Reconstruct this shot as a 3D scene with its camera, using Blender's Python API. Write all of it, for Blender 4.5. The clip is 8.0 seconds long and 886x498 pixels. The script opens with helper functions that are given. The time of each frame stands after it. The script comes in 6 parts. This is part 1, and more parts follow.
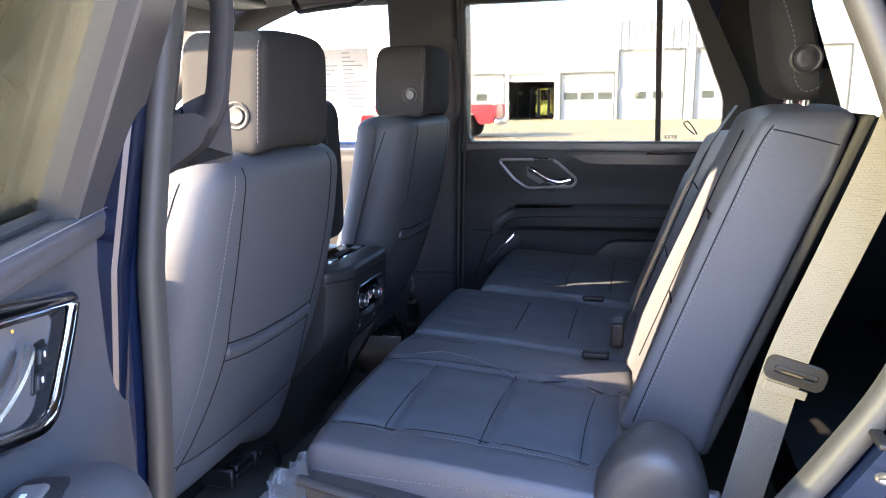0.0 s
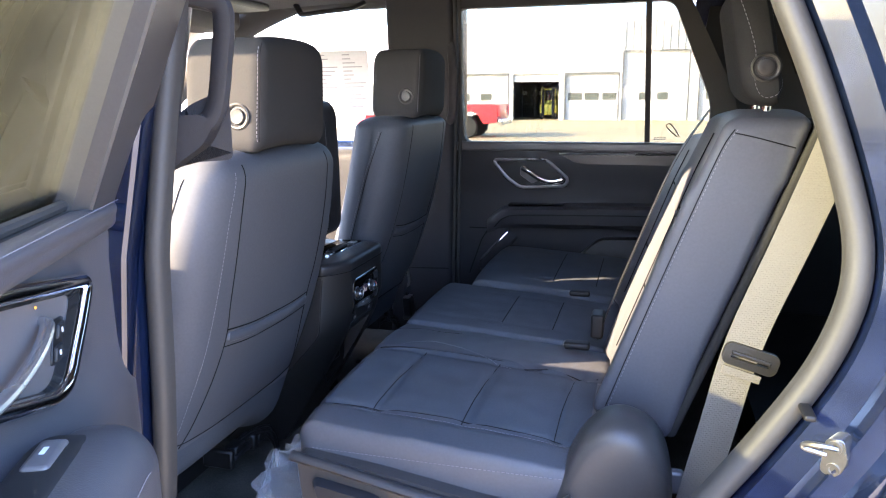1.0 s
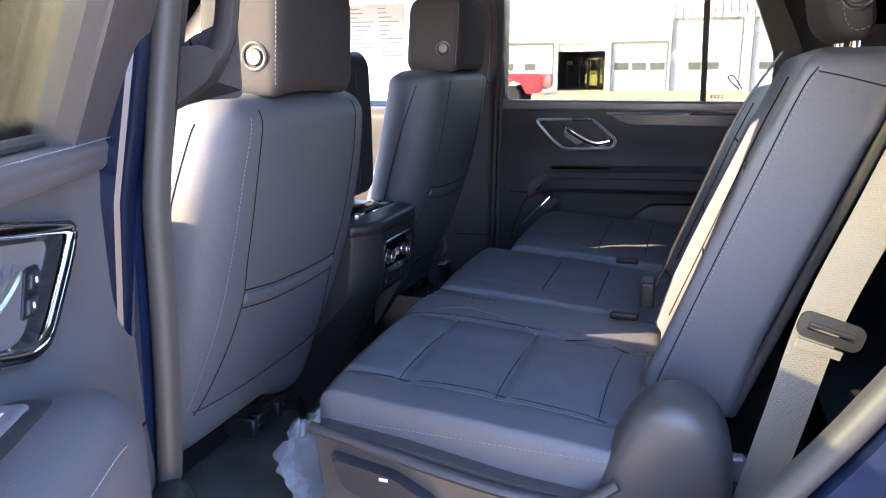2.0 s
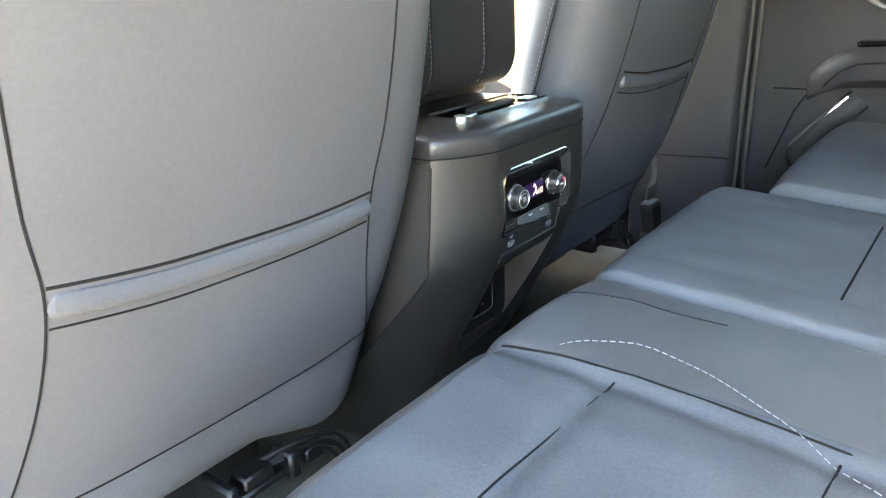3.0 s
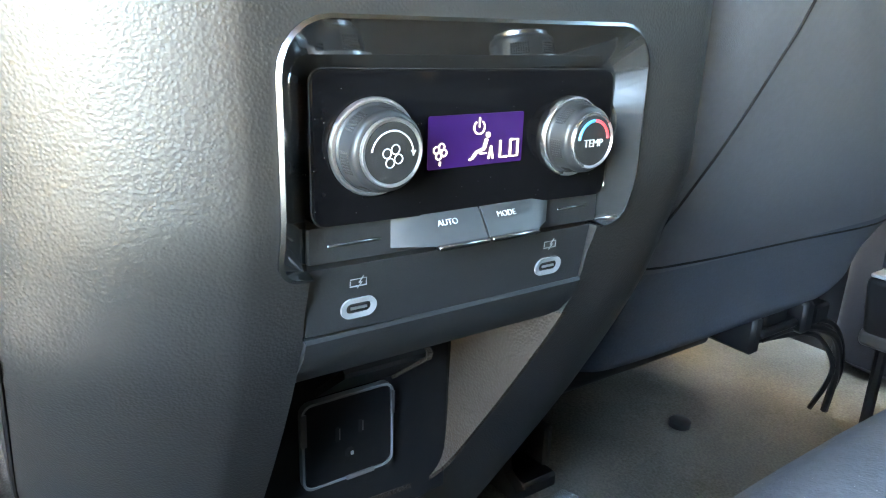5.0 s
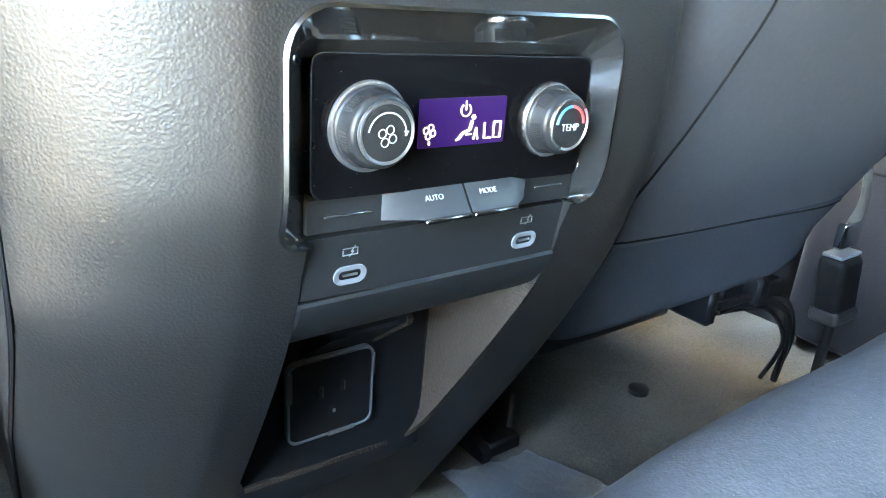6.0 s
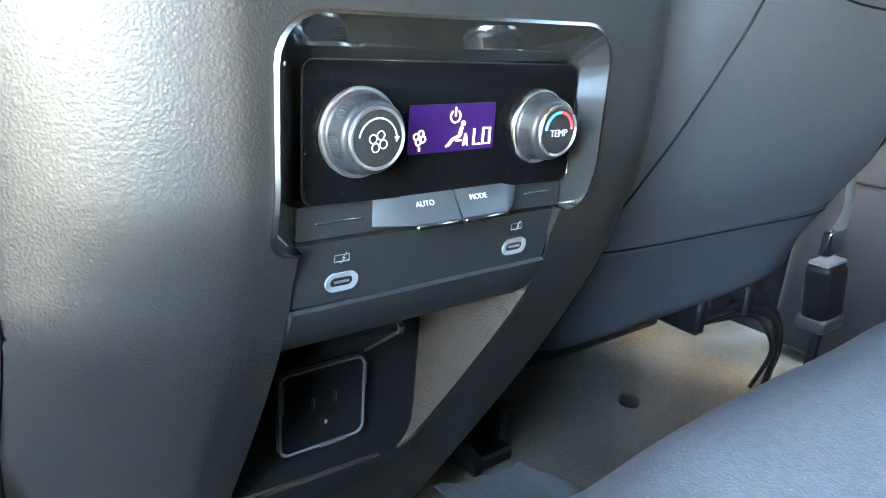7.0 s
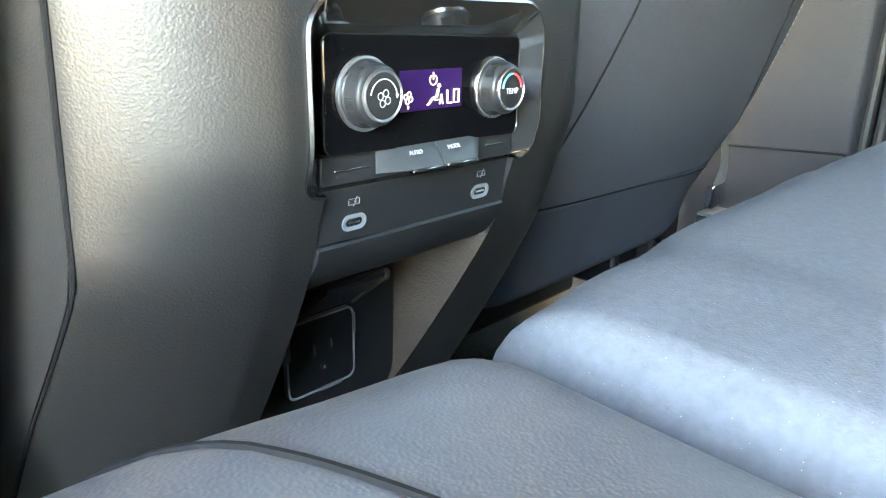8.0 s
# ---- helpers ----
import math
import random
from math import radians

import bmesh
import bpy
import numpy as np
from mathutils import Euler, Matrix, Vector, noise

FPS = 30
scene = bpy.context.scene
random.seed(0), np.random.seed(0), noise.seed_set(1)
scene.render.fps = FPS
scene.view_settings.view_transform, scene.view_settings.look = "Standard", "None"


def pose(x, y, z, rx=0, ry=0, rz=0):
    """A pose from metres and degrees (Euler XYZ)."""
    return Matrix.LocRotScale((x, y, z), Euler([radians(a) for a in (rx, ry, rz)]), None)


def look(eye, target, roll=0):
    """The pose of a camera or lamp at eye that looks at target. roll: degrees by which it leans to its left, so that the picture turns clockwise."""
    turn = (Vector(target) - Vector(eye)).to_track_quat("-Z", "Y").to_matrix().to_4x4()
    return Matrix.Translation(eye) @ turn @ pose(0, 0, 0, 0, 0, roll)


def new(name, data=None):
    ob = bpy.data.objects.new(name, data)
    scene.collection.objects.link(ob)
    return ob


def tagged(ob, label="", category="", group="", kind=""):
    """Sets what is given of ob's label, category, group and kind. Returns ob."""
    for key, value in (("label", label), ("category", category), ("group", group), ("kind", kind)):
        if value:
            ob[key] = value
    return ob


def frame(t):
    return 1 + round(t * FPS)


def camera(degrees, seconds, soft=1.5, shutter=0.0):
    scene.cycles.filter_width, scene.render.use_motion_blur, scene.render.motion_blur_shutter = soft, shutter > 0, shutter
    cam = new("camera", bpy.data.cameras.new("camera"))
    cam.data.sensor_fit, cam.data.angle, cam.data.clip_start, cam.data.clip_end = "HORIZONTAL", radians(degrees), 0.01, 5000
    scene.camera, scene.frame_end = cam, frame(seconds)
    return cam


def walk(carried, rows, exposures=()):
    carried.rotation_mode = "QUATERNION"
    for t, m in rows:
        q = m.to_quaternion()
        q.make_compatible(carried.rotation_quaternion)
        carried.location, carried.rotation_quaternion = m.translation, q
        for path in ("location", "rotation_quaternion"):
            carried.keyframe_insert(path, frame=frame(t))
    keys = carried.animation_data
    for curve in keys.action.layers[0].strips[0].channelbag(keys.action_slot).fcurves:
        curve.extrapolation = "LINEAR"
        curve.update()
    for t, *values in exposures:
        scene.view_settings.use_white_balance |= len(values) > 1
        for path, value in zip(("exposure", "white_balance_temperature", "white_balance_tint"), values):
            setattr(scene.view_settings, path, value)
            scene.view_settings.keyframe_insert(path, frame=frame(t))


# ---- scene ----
cam = camera(63.0, 8.0, soft=1.1)
PATH = [
    (0, (0.604, -1.515, 1.472), (0.083, 0.371, 1.061), -0.8),
    (0.5, (0.638, -1.553, 1.479), (0.091, 0.326, 1.069), -0.7),
    (1, (0.65, -1.579, 1.478), (0.119, 0.305, 1.065), -0.4),
    (1.5, (0.651, -1.579, 1.478), (0.107, 0.296, 1.046), -0.2),
    (1.8, (0.649, -1.549, 1.461), (0.064, 0.308, 1.002), -0.4),
    (2, (0.631, -1.479, 1.432), (-0.003, 0.354, 0.945), -0.4),
    (2.1, (0.621, -1.417, 1.41), (-0.054, 0.397, 0.907), -0.5),
    (2.2, (0.606, -1.345, 1.392), (-0.118, 0.444, 0.87), -0.9),
    (3.3, (0.367, -0.498, 1.213), (-0.954, 0.828, 0.508), -2.6),
    (3.5, (0.305, -0.343, 1.176), (-1.113, 0.903, 0.515), -1.2),
    (3.7, (0.245, -0.248, 1.147), (-1.232, 0.938, 0.504), 0.1),
    (3.9, (0.221, -0.19, 1.104), (-1.307, 0.924, 0.45), 0.0),
    (4, (0.211, -0.176, 1.09), (-1.322, 0.927, 0.431), 0.2),
    (4.2, (0.205, -0.159, 1.076), (-1.343, 0.931, 0.433), 0.2),
    (4.5, (0.205, -0.153, 1.062), (-1.363, 0.941, 0.475), 1.1),
    (6, (0.22, -0.176, 1.073), (-1.251, 0.988, 0.38), 4.3),
    (6.5, (0.219, -0.175, 1.073), (-1.241, 1.003, 0.378), 4.3),
    (7, (0.221, -0.178, 1.069), (-1.245, 1.02, 0.422), 3.9),
    (7.2, (0.22, -0.195, 1.065), (-1.25, 1.014, 0.451), 3.4),
    (7.4, (0.22, -0.233, 1.065), (-1.231, 1.004, 0.459), 2.6),
    (7.6, (0.222, -0.264, 1.062), (-1.189, 1.013, 0.447), 1.7),
    (7.8, (0.238, -0.259, 1.055), (-1.118, 1.083, 0.455), 1.0),
    (8, (0.243, -0.255, 1.055), (-1.033, 1.16, 0.448), 0.9),
]
walk(cam, [(t, look(eye, target, roll)) for t, eye, target, roll in PATH],
     exposures=[(0.0, 4.82, 5400, 26), (1.6, 4.8, 5400, 26), (2.2, 4.9, 5650, 28), (3.3, 7.7, 7400, 6), (3.9, 8.05, 6900, 8), (4.5, 8.2, 6900, 8), (6.0, 8.3, 6600, 8), (6.4, 8.3, 6550, 8), (6.9, 8.35, 6500, 8), (7.5, 8.35, 7100, 8), (8.0, 8.1, 7400, 8)])

# ---------------------------------------------------------------- light
SUN_AZ, SUN_EL = 54.0, 21.0   # degrees forward of the car's left side, above the horizon


def make_light():
    world = bpy.data.worlds.new("sky")
    scene.world = world
    world.use_nodes = True
    nt = world.node_tree
    sky = nt.nodes.new("ShaderNodeTexSky")
    sky.sky_type, sky.sun_disc = "NISHITA", False
    to_sun = Vector((-math.sin(radians(SUN_AZ)) * math.cos(radians(SUN_EL)),
                     -math.cos(radians(SUN_AZ)) * math.cos(radians(SUN_EL)), math.sin(radians(SUN_EL))))
    sky.dust_density = 1.8
    sky.sun_elevation = radians(SUN_EL)
    sky.sun_rotation = math.atan2(to_sun.x, to_sun.y)
    bg = nt.nodes["Background"]
    bg.inputs["Strength"].default_value = 0.15
    nt.links.new(sky.outputs[0], bg.inputs[0])
    sun = new("sun", bpy.data.lights.new("sun", "SUN"))
    sun.data.energy, sun.data.angle, sun.data.color = 2.5, radians(0.5), (1.0, 0.74, 0.36)
    sun.matrix_world = look((0, 0, 30), Vector((0, 0, 30)) - to_sun)


make_light()

# ---------------------------------------------------------------- materials


def material(name, color, rough=0.5, metal=0.0, scale=40.0, vary=0.25, bump=0.0, bump_scale=None, coat=0.0,
             bump_kind="noise", spec=0.5, rough_vary=0.1, sheen=0.0, lint=0.0):
    """A principled surface with two scales of variation in tone, a roughness drift and a fine relief."""
    m = bpy.data.materials.new(name)
    m.use_nodes = True
    nt = m.node_tree
    p = nt.nodes["Principled BSDF"]
    p.inputs["Metallic"].default_value = metal
    p.inputs["Specular IOR Level"].default_value = spec
    p.inputs["Coat Weight"].default_value = coat
    p.inputs["Coat Roughness"].default_value = 0.03
    p.inputs["Sheen Weight"].default_value = sheen
    co = nt.nodes.new("ShaderNodeTexCoord")

    def tex(s, detail):
        n = nt.nodes.new("ShaderNodeTexNoise")
        n.inputs["Scale"].default_value, n.inputs["Detail"].default_value = s, detail
        nt.links.new(co.outputs["Object"], n.inputs["Vector"])
        return n
    fine, broad = tex(scale * 8, 4), tex(scale * 0.15, 3)
    mix = nt.nodes.new("ShaderNodeMix")
    mix.data_type = "FLOAT"
    mix.inputs[0].default_value = 0.5
    nt.links.new(fine.outputs["Fac"], mix.inputs[2])
    nt.links.new(broad.outputs["Fac"], mix.inputs[3])
    ramp = nt.nodes.new("ShaderNodeValToRGB")
    ramp.color_ramp.elements[0].position, ramp.color_ramp.elements[1].position = 0.3, 0.7
    ramp.color_ramp.elements[0].color = (*[c * (1 - vary) for c in color], 1)
    ramp.color_ramp.elements[1].color = (*[min(1, c * (1 + vary)) for c in color], 1)
    nt.links.new(mix.outputs[0], ramp.inputs[0])
    tone = ramp.outputs[0]
    if lint:
        # scattered specks of dust and lint
        v = nt.nodes.new("ShaderNodeTexVoronoi")
        v.inputs["Scale"].default_value = lint
        nt.links.new(co.outputs["Object"], v.inputs["Vector"])
        near = nt.nodes.new("ShaderNodeMath")
        near.operation, near.inputs[1].default_value = "LESS_THAN", 0.09
        nt.links.new(v.outputs["Distance"], near.inputs[0])
        few = nt.nodes.new("ShaderNodeSeparateColor")
        nt.links.new(v.outputs["Color"], few.inputs[0])
        pick = nt.nodes.new("ShaderNodeMath")
        pick.operation, pick.inputs[1].default_value = "GREATER_THAN", 0.72
        nt.links.new(few.outputs[0], pick.inputs[0])
        both = nt.nodes.new("ShaderNodeMath")
        both.operation = "MULTIPLY"
        nt.links.new(near.outputs[0], both.inputs[0])
        nt.links.new(pick.outputs[0], both.inputs[1])
        half = nt.nodes.new("ShaderNodeMath")
        half.operation, half.inputs[1].default_value = "MULTIPLY", 0.30
        nt.links.new(both.outputs[0], half.inputs[0])
        mc = nt.nodes.new("ShaderNodeMix")
        mc.data_type = "RGBA"
        mc.inputs[7].default_value = (0.45, 0.45, 0.45, 1)
        nt.links.new(half.outputs[0], mc.inputs[0])
        nt.links.new(ramp.outputs[0], mc.inputs[6])
        tone = mc.outputs[2]
    nt.links.new(tone, p.inputs["Base Color"])
    rr = nt.nodes.new("ShaderNodeMapRange")
    rr.inputs[3].default_value, rr.inputs[4].default_value = max(0.02, rough - rough_vary), min(1, rough + rough_vary)
    nt.links.new(broad.outputs["Fac"], rr.inputs[0])
    nt.links.new(rr.outputs[0], p.inputs["Roughness"])
    if bump:
        if bump_kind == "grain":
            t = nt.nodes.new("ShaderNodeTexVoronoi")
            t.feature = "SMOOTH_F1"
            t.inputs["Smoothness"].default_value = 0.6
            t.inputs["Scale"].default_value = bump_scale or scale * 10
            nt.links.new(co.outputs["Object"], t.inputs["Vector"])
            out = t.outputs["Distance"]
        elif bump_kind == "weave":
            t = nt.nodes.new("ShaderNodeTexChecker")
            t.inputs["Scale"].default_value = bump_scale or 800
            nt.links.new(co.outputs["Object"], t.inputs["Vector"])
            out = t.outputs["Fac"]
        else:
            t = tex(bump_scale or scale * 10, 5)
            out = t.outputs["Fac"]
        b = nt.nodes.new("ShaderNodeBump")
        b.inputs["Strength"].default_value, b.inputs["Distance"].default_value = bump, 0.0006
        nt.links.new(out, b.inputs["Height"])
        nt.links.new(b.outputs[0], p.inputs["Normal"])
    return m


def glass(name, color, rough=0.0, dust=0.0):
    m = bpy.data.materials.new(name)
    m.use_nodes = True
    nt = m.node_tree
    nt.nodes.remove(nt.nodes["Principled BSDF"])
    t, g, mx, lw = (nt.nodes.new("ShaderNode" + k) for k in ("BsdfTransparent", "BsdfGlossy", "MixShader", "Fresnel"))
    t.inputs[0].default_value = (*color, 1)
    g.inputs["Roughness"].default_value = rough
    lw.inputs["IOR"].default_value = 1.5
    nt.links.new(lw.outputs[0], mx.inputs[0])
    nt.links.new(t.outputs[0], mx.inputs[1])
    nt.links.new(g.outputs[0], mx.inputs[2])
    out = mx.outputs[0]
    if dust:
        veil, tl, co, nz, k = (nt.nodes.new("ShaderNode" + n) for n in ("MixShader", "BsdfTranslucent", "TexCoord", "TexNoise", "Math"))
        tl.inputs[0].default_value = (0.80, 0.80, 0.62, 1)
        nz.inputs["Scale"].default_value, nz.inputs["Detail"].default_value = 9, 6
        k.operation, k.inputs[1].default_value = "MULTIPLY", dust * 2
        nt.links.new(co.outputs["Object"], nz.inputs["Vector"])
        nt.links.new(nz.outputs["Fac"], k.inputs[0])
        nt.links.new(k.outputs[0], veil.inputs[0])
        nt.links.new(out, veil.inputs[1])
        nt.links.new(tl.outputs[0], veil.inputs[2])
        out = veil.outputs[0]
    nt.links.new(out, nt.nodes["Material Output"].inputs[0])
    return m


def glow(name, color, strength):
    m = bpy.data.materials.new(name)
    m.use_nodes = True
    p = m.node_tree.nodes["Principled BSDF"]
    p.inputs["Base Color"].default_value = (*[c * 0.05 for c in color], 1)
    p.inputs["Emission Color"].default_value = (*color, 1)
    p.inputs["Emission Strength"].default_value = strength
    p.inputs["Roughness"].default_value = 0.3
    return m


VINYL = material("seat_back_vinyl", (0.061, 0.065, 0.075), 0.58, spec=0.25, scale=30, bump=0.14, bump_scale=1500, bump_kind="grain", vary=0.12)
LEATHER = material("seat_leather", (0.064, 0.066, 0.076), 0.5, spec=0.3, scale=30, bump=0.14, bump_scale=1500, bump_kind="grain", vary=0.12)
FABRIC = material("seat_fabric", (0.069, 0.077, 0.091), 0.9, lint=900, scale=60, bump=0.3, bump_scale=1500, vary=0.2, spec=0.10)
# soft_trim lightened for the open door, putting the daylight it catches into colour
DOORTRIM_LIT = material("door_trim_vinyl_lit", (0.050, 0.048, 0.052), 0.48, scale=30, bump=0.4, bump_scale=800, bump_kind="grain", vary=0.1)
SUEDE = material("headrest_cloth", (0.024, 0.0237, 0.0240), 0.9, scale=60, bump=0.5, bump_scale=1400, vary=0.15, spec=0.15)
SEAM = material("seam_shadow", (0.010, 0.010, 0.011), 0.9, spec=0.05, vary=0.1)
THREAD = material("thread", (0.16, 0.16, 0.18), 0.7, vary=0.1)
GRAIN = material("grained_plastic", (0.0105, 0.0100, 0.0096), 0.47, spec=0.60, scale=30, bump=0.24, bump_scale=900, bump_kind="grain", vary=0.1)
SIDE = material("side_panel_vinyl", (0.020, 0.0185, 0.0175), 0.65, spec=0.12, scale=30, bump=0.3, bump_scale=800, bump_kind="grain", vary=0.1)
SOFT = material("soft_trim", (0.018, 0.018, 0.021), 0.55, spec=0.25, scale=30, bump=0.4, bump_scale=800, bump_kind="grain", vary=0.1)
LIDPAD = material("lid_pad", (0.018, 0.018, 0.020), 0.40, spec=0.45, scale=30, bump=0.3, bump_scale=800, bump_kind="grain", vary=0.1)
PLASTIC = material("smooth_plastic", (0.085, 0.08, 0.08), 0.33, scale=30, bump=0.15, bump_scale=900, vary=0.1)
TRIMPLASTIC = material("seat_trim_plastic", (0.038, 0.036, 0.036), 0.40, spec=0.4, scale=30, bump=0.2, bump_scale=900, bump_kind="grain", vary=0.1)
MATTE = material("matte_plastic", (0.0115, 0.012, 0.0125), 0.55, spec=0.35, scale=30, bump=0.2, bump_scale=1100, vary=0.12)
BLACK = material("black_plastic", (0.007, 0.007, 0.0075), 0.5, spec=0.3, vary=0.2)
PIANO = material("piano_black", (0.003, 0.003, 0.0034), 0.06, spec=0.13, scale=30, vary=0.3, coat=0.0, lint=420, rough_vary=0.03)
SMOKE = material("smoked_chrome", (0.16, 0.165, 0.17), 0.06, metal=0.9, vary=0.08, rough_vary=0.04)
CHROME = material("chrome", (0.72, 0.72, 0.74), 0.1, metal=1.0, vary=0.05, rough_vary=0.05)
RIM = material("bright_rim", (0.26, 0.27, 0.28), 0.24, metal=1.0, vary=0.04)
SATIN = material("satin_metal", (0.62, 0.62, 0.63), 0.28, metal=0.95, vary=0.06)
KEYGREY = material("key_plastic", (0.024, 0.027, 0.030), 0.5, vary=0.06)
KNOB = material("knob_plastic", (0.015, 0.016, 0.018), 0.42, spec=0.35, metal=0.0, vary=0.06)
RUBBER = material("rubber_seal", (0.030, 0.029, 0.028), 0.55, spec=0.3, scale=30, vary=0.12, bump=0.2, bump_scale=400)
PAINT = material("dark_blue_paint", (0.006, 0.011, 0.034), 0.24, metal=0.4, spec=0.4, scale=200, vary=0.5, coat=0.6, rough_vary=0.03)
LINER = material("headliner_cloth", (0.06, 0.058, 0.058), 0.9, scale=60, bump=0.5, bump_scale=1300, vary=0.15, spec=0.2)
CARPET = material("carpet", (0.088, 0.084, 0.071), 0.95, scale=50, bump=1.0, bump_scale=1100, vary=0.6, spec=0.15)
WEBBING = material("belt_webbing", (0.12, 0.113, 0.10), 0.7, scale=60, bump=1.0, bump_scale=330, bump_kind="weave", vary=0.1)
ZINC = material("zinc_plate", (0.22, 0.22, 0.215), 0.26, metal=0.9, vary=0.1)
GREY = material("usb_surround", (0.15, 0.157, 0.165), 0.35, vary=0.05)
BEIGE = material("recess_plastic", (0.031, 0.022, 0.015), 0.65, spec=0.3, scale=30, bump=0.8, bump_scale=700, bump_kind="grain", vary=0.1)
WOODTRIM = material("dark_trim_strip", (0.016, 0.012, 0.011), 0.3, scale=20, vary=0.3)
CONCRETE = material("concrete_apron", (0.52, 0.42, 0.25), 0.95, spec=0.05, scale=1.2, vary=0.12, bump=0.3, bump_scale=60)
STUCCO = material("white_facade", (0.66, 0.65, 0.63), 0.85, scale=2, vary=0.04, bump=0.2, bump_scale=40)
DOORWHITE = material("garage_door_white", (0.60, 0.60, 0.59), 0.5, scale=2, vary=0.04)
DARKGLASS = material("dark_window", (0.10, 0.11, 0.10), 0.1, vary=0.2, scale=2)
INSIDE = material("workshop_dark", (0.10, 0.10, 0.09), 0.9, vary=0.3, scale=1)
YELLOW = material("yellow_machine", (0.62, 0.60, 0.08), 0.5, vary=0.15, scale=3)
RED = material("red_paint", (0.55, 0.02, 0.03), 0.3, vary=0.12, scale=4, coat=0.8)
TYRE = material("tyre", (0.02, 0.02, 0.02), 0.85, vary=0.2, scale=10)
PAPER = material("paper", (0.75, 0.75, 0.76), 0.8, vary=0.05, scale=10)
INK = material("print_grey", (0.32, 0.33, 0.35), 0.8, vary=0.1, scale=10)
GREEN = glass("green_glass", (0.53, 0.56, 0.49), dust=0.004)
CLEAR = glass("clear_glass", (0.90, 0.95, 0.92))
TINT = glass("privacy_glass", (0.37, 0.385, 0.36))
SCREEN = glow("display_violet", (0.24, 0.06, 0.75), 0.000275)
ICON = glow("display_icon", (1.0, 0.9, 0.72), 0.015)
PRINT = material("white_print", (0.62, 0.63, 0.65), 0.6, vary=0.03)
DIMPRINT = material("grey_print", (0.32, 0.33, 0.34), 0.6, vary=0.03)
FAINT = material("faint_print", (0.13, 0.135, 0.14), 0.7, vary=0.03)
BLUE = material("blue_print", (0.05, 0.30, 0.62), 0.5, vary=0.03)
REDP = material("red_print", (0.75, 0.05, 0.06), 0.5, vary=0.03)
LED = glow("amber_led", (1.0, 0.45, 0.05), 0.08)

# ---------------------------------------------------------------- building blocks of meshes


def thing(name, base, label, category, group="", kind=""):
    e = new(name)
    e.empty_display_size = 0.1
    e.location = base
    return tagged(e, label, category, group, kind)


def part(name, bm, mat, parent=None, label="", sharp=38):
    """Links a bmesh, built in world coordinates, as one mesh object under parent."""
    me = bpy.data.meshes.new(name)
    bmesh.ops.recalc_face_normals(bm, faces=bm.faces)
    bm.to_mesh(me)
    bm.free()
    me.materials.append(mat)
    me.polygons.foreach_set("use_smooth", [True] * len(me.polygons))
    me.set_sharp_from_angle(angle=radians(sharp))
    ob = new(name, me)
    if parent is not None:
        ob.parent = parent
        if parent.type == "EMPTY":
            ob.matrix_parent_inverse = Matrix.Translation(-parent.location)
    return tagged(ob, label)


def loft(rings, cap=True, closed=True, loop=False):
    """A skin over rings of equally many points."""
    bm = bmesh.new()
    vs = [[bm.verts.new(p) for p in ring] for ring in rings]
    n = len(vs[0])
    pairs = list(zip(vs, vs[1:])) + ([(vs[-1], vs[0])] if loop else [])
    for a, b in pairs:
        for i in range(n if closed else n - 1):
            j = (i + 1) % n
            bm.faces.new((a[i], a[j], b[j], b[i]))
    if cap and closed and not loop:
        bm.faces.new(vs[0][::-1])
        bm.faces.new(vs[-1])
    return bm


def curve(points, n=8, closed=False):
    """Catmull-Rom through points, n steps a span."""
    P = [Vector(p) for p in points]
    out, m = [], len(P)
    for i in range(m if closed else m - 1):
        a, b, c, d = (P[(i + k) % m] if closed else P[min(max(i + k, 0), m - 1)] for k in (-1, 0, 1, 2))
        for k in range(n):
            t = k / n
            out.append(0.5 * (2 * b + (c - a) * t + (2 * a - 5 * b + 4 * c - d) * t * t + (3 * b - a - 3 * c + d) * t ** 3))
    return out if closed else out + [P[-1]]


def frames_along(path, up=(0, 0, 1), closed=False):
    m = len(path)
    for i, p in enumerate(path):
        a = path[(i - 1) % m] if closed or i else path[0]
        b = path[(i + 1) % m] if closed or i < m - 1 else path[-1]
        t = (b - a).normalized()
        s = t.cross(Vector(up))
        s = s.normalized() if s.length > 1e-6 else Vector((1, 0, 0))
        yield p, s, s.cross(t)


def tube(path, r, n=8, closed=False, up=(0, 0, 1), flat=1.0):
    """A tube along path; flat squeezes it across up."""
    path = [Vector(p) for p in path]
    rings = [[p + s * (math.cos(2 * math.pi * k / n) * r) + u * (math.sin(2 * math.pi * k / n) * r * flat) for k in range(n)]
             for p, s, u in frames_along(path, up, closed)]
    return loft(rings, loop=closed)


def merge(*bms):
    out = bmesh.new()
    for b in bms:
        me = bpy.data.meshes.new("tmp")
        b.to_mesh(me)
        b.free()
        out.from_mesh(me)
        bpy.data.meshes.remove(me)
    return out


def box(x0, x1, y0, y1, z0, z1, bevel=0.0, seg=2, m=None):
    bm = bmesh.new()
    bmesh.ops.create_cube(bm, size=1, matrix=Matrix.Translation(((x0 + x1) / 2, (y0 + y1) / 2, (z0 + z1) / 2)) @ Matrix.Diagonal((x1 - x0, y1 - y0, z1 - z0, 1)))
    if bevel:
        bmesh.ops.bevel(bm, geom=bm.edges[:], offset=bevel, segments=seg, profile=0.5, affect="EDGES")
    if m is not None:
        bm.transform(m)
    return bm


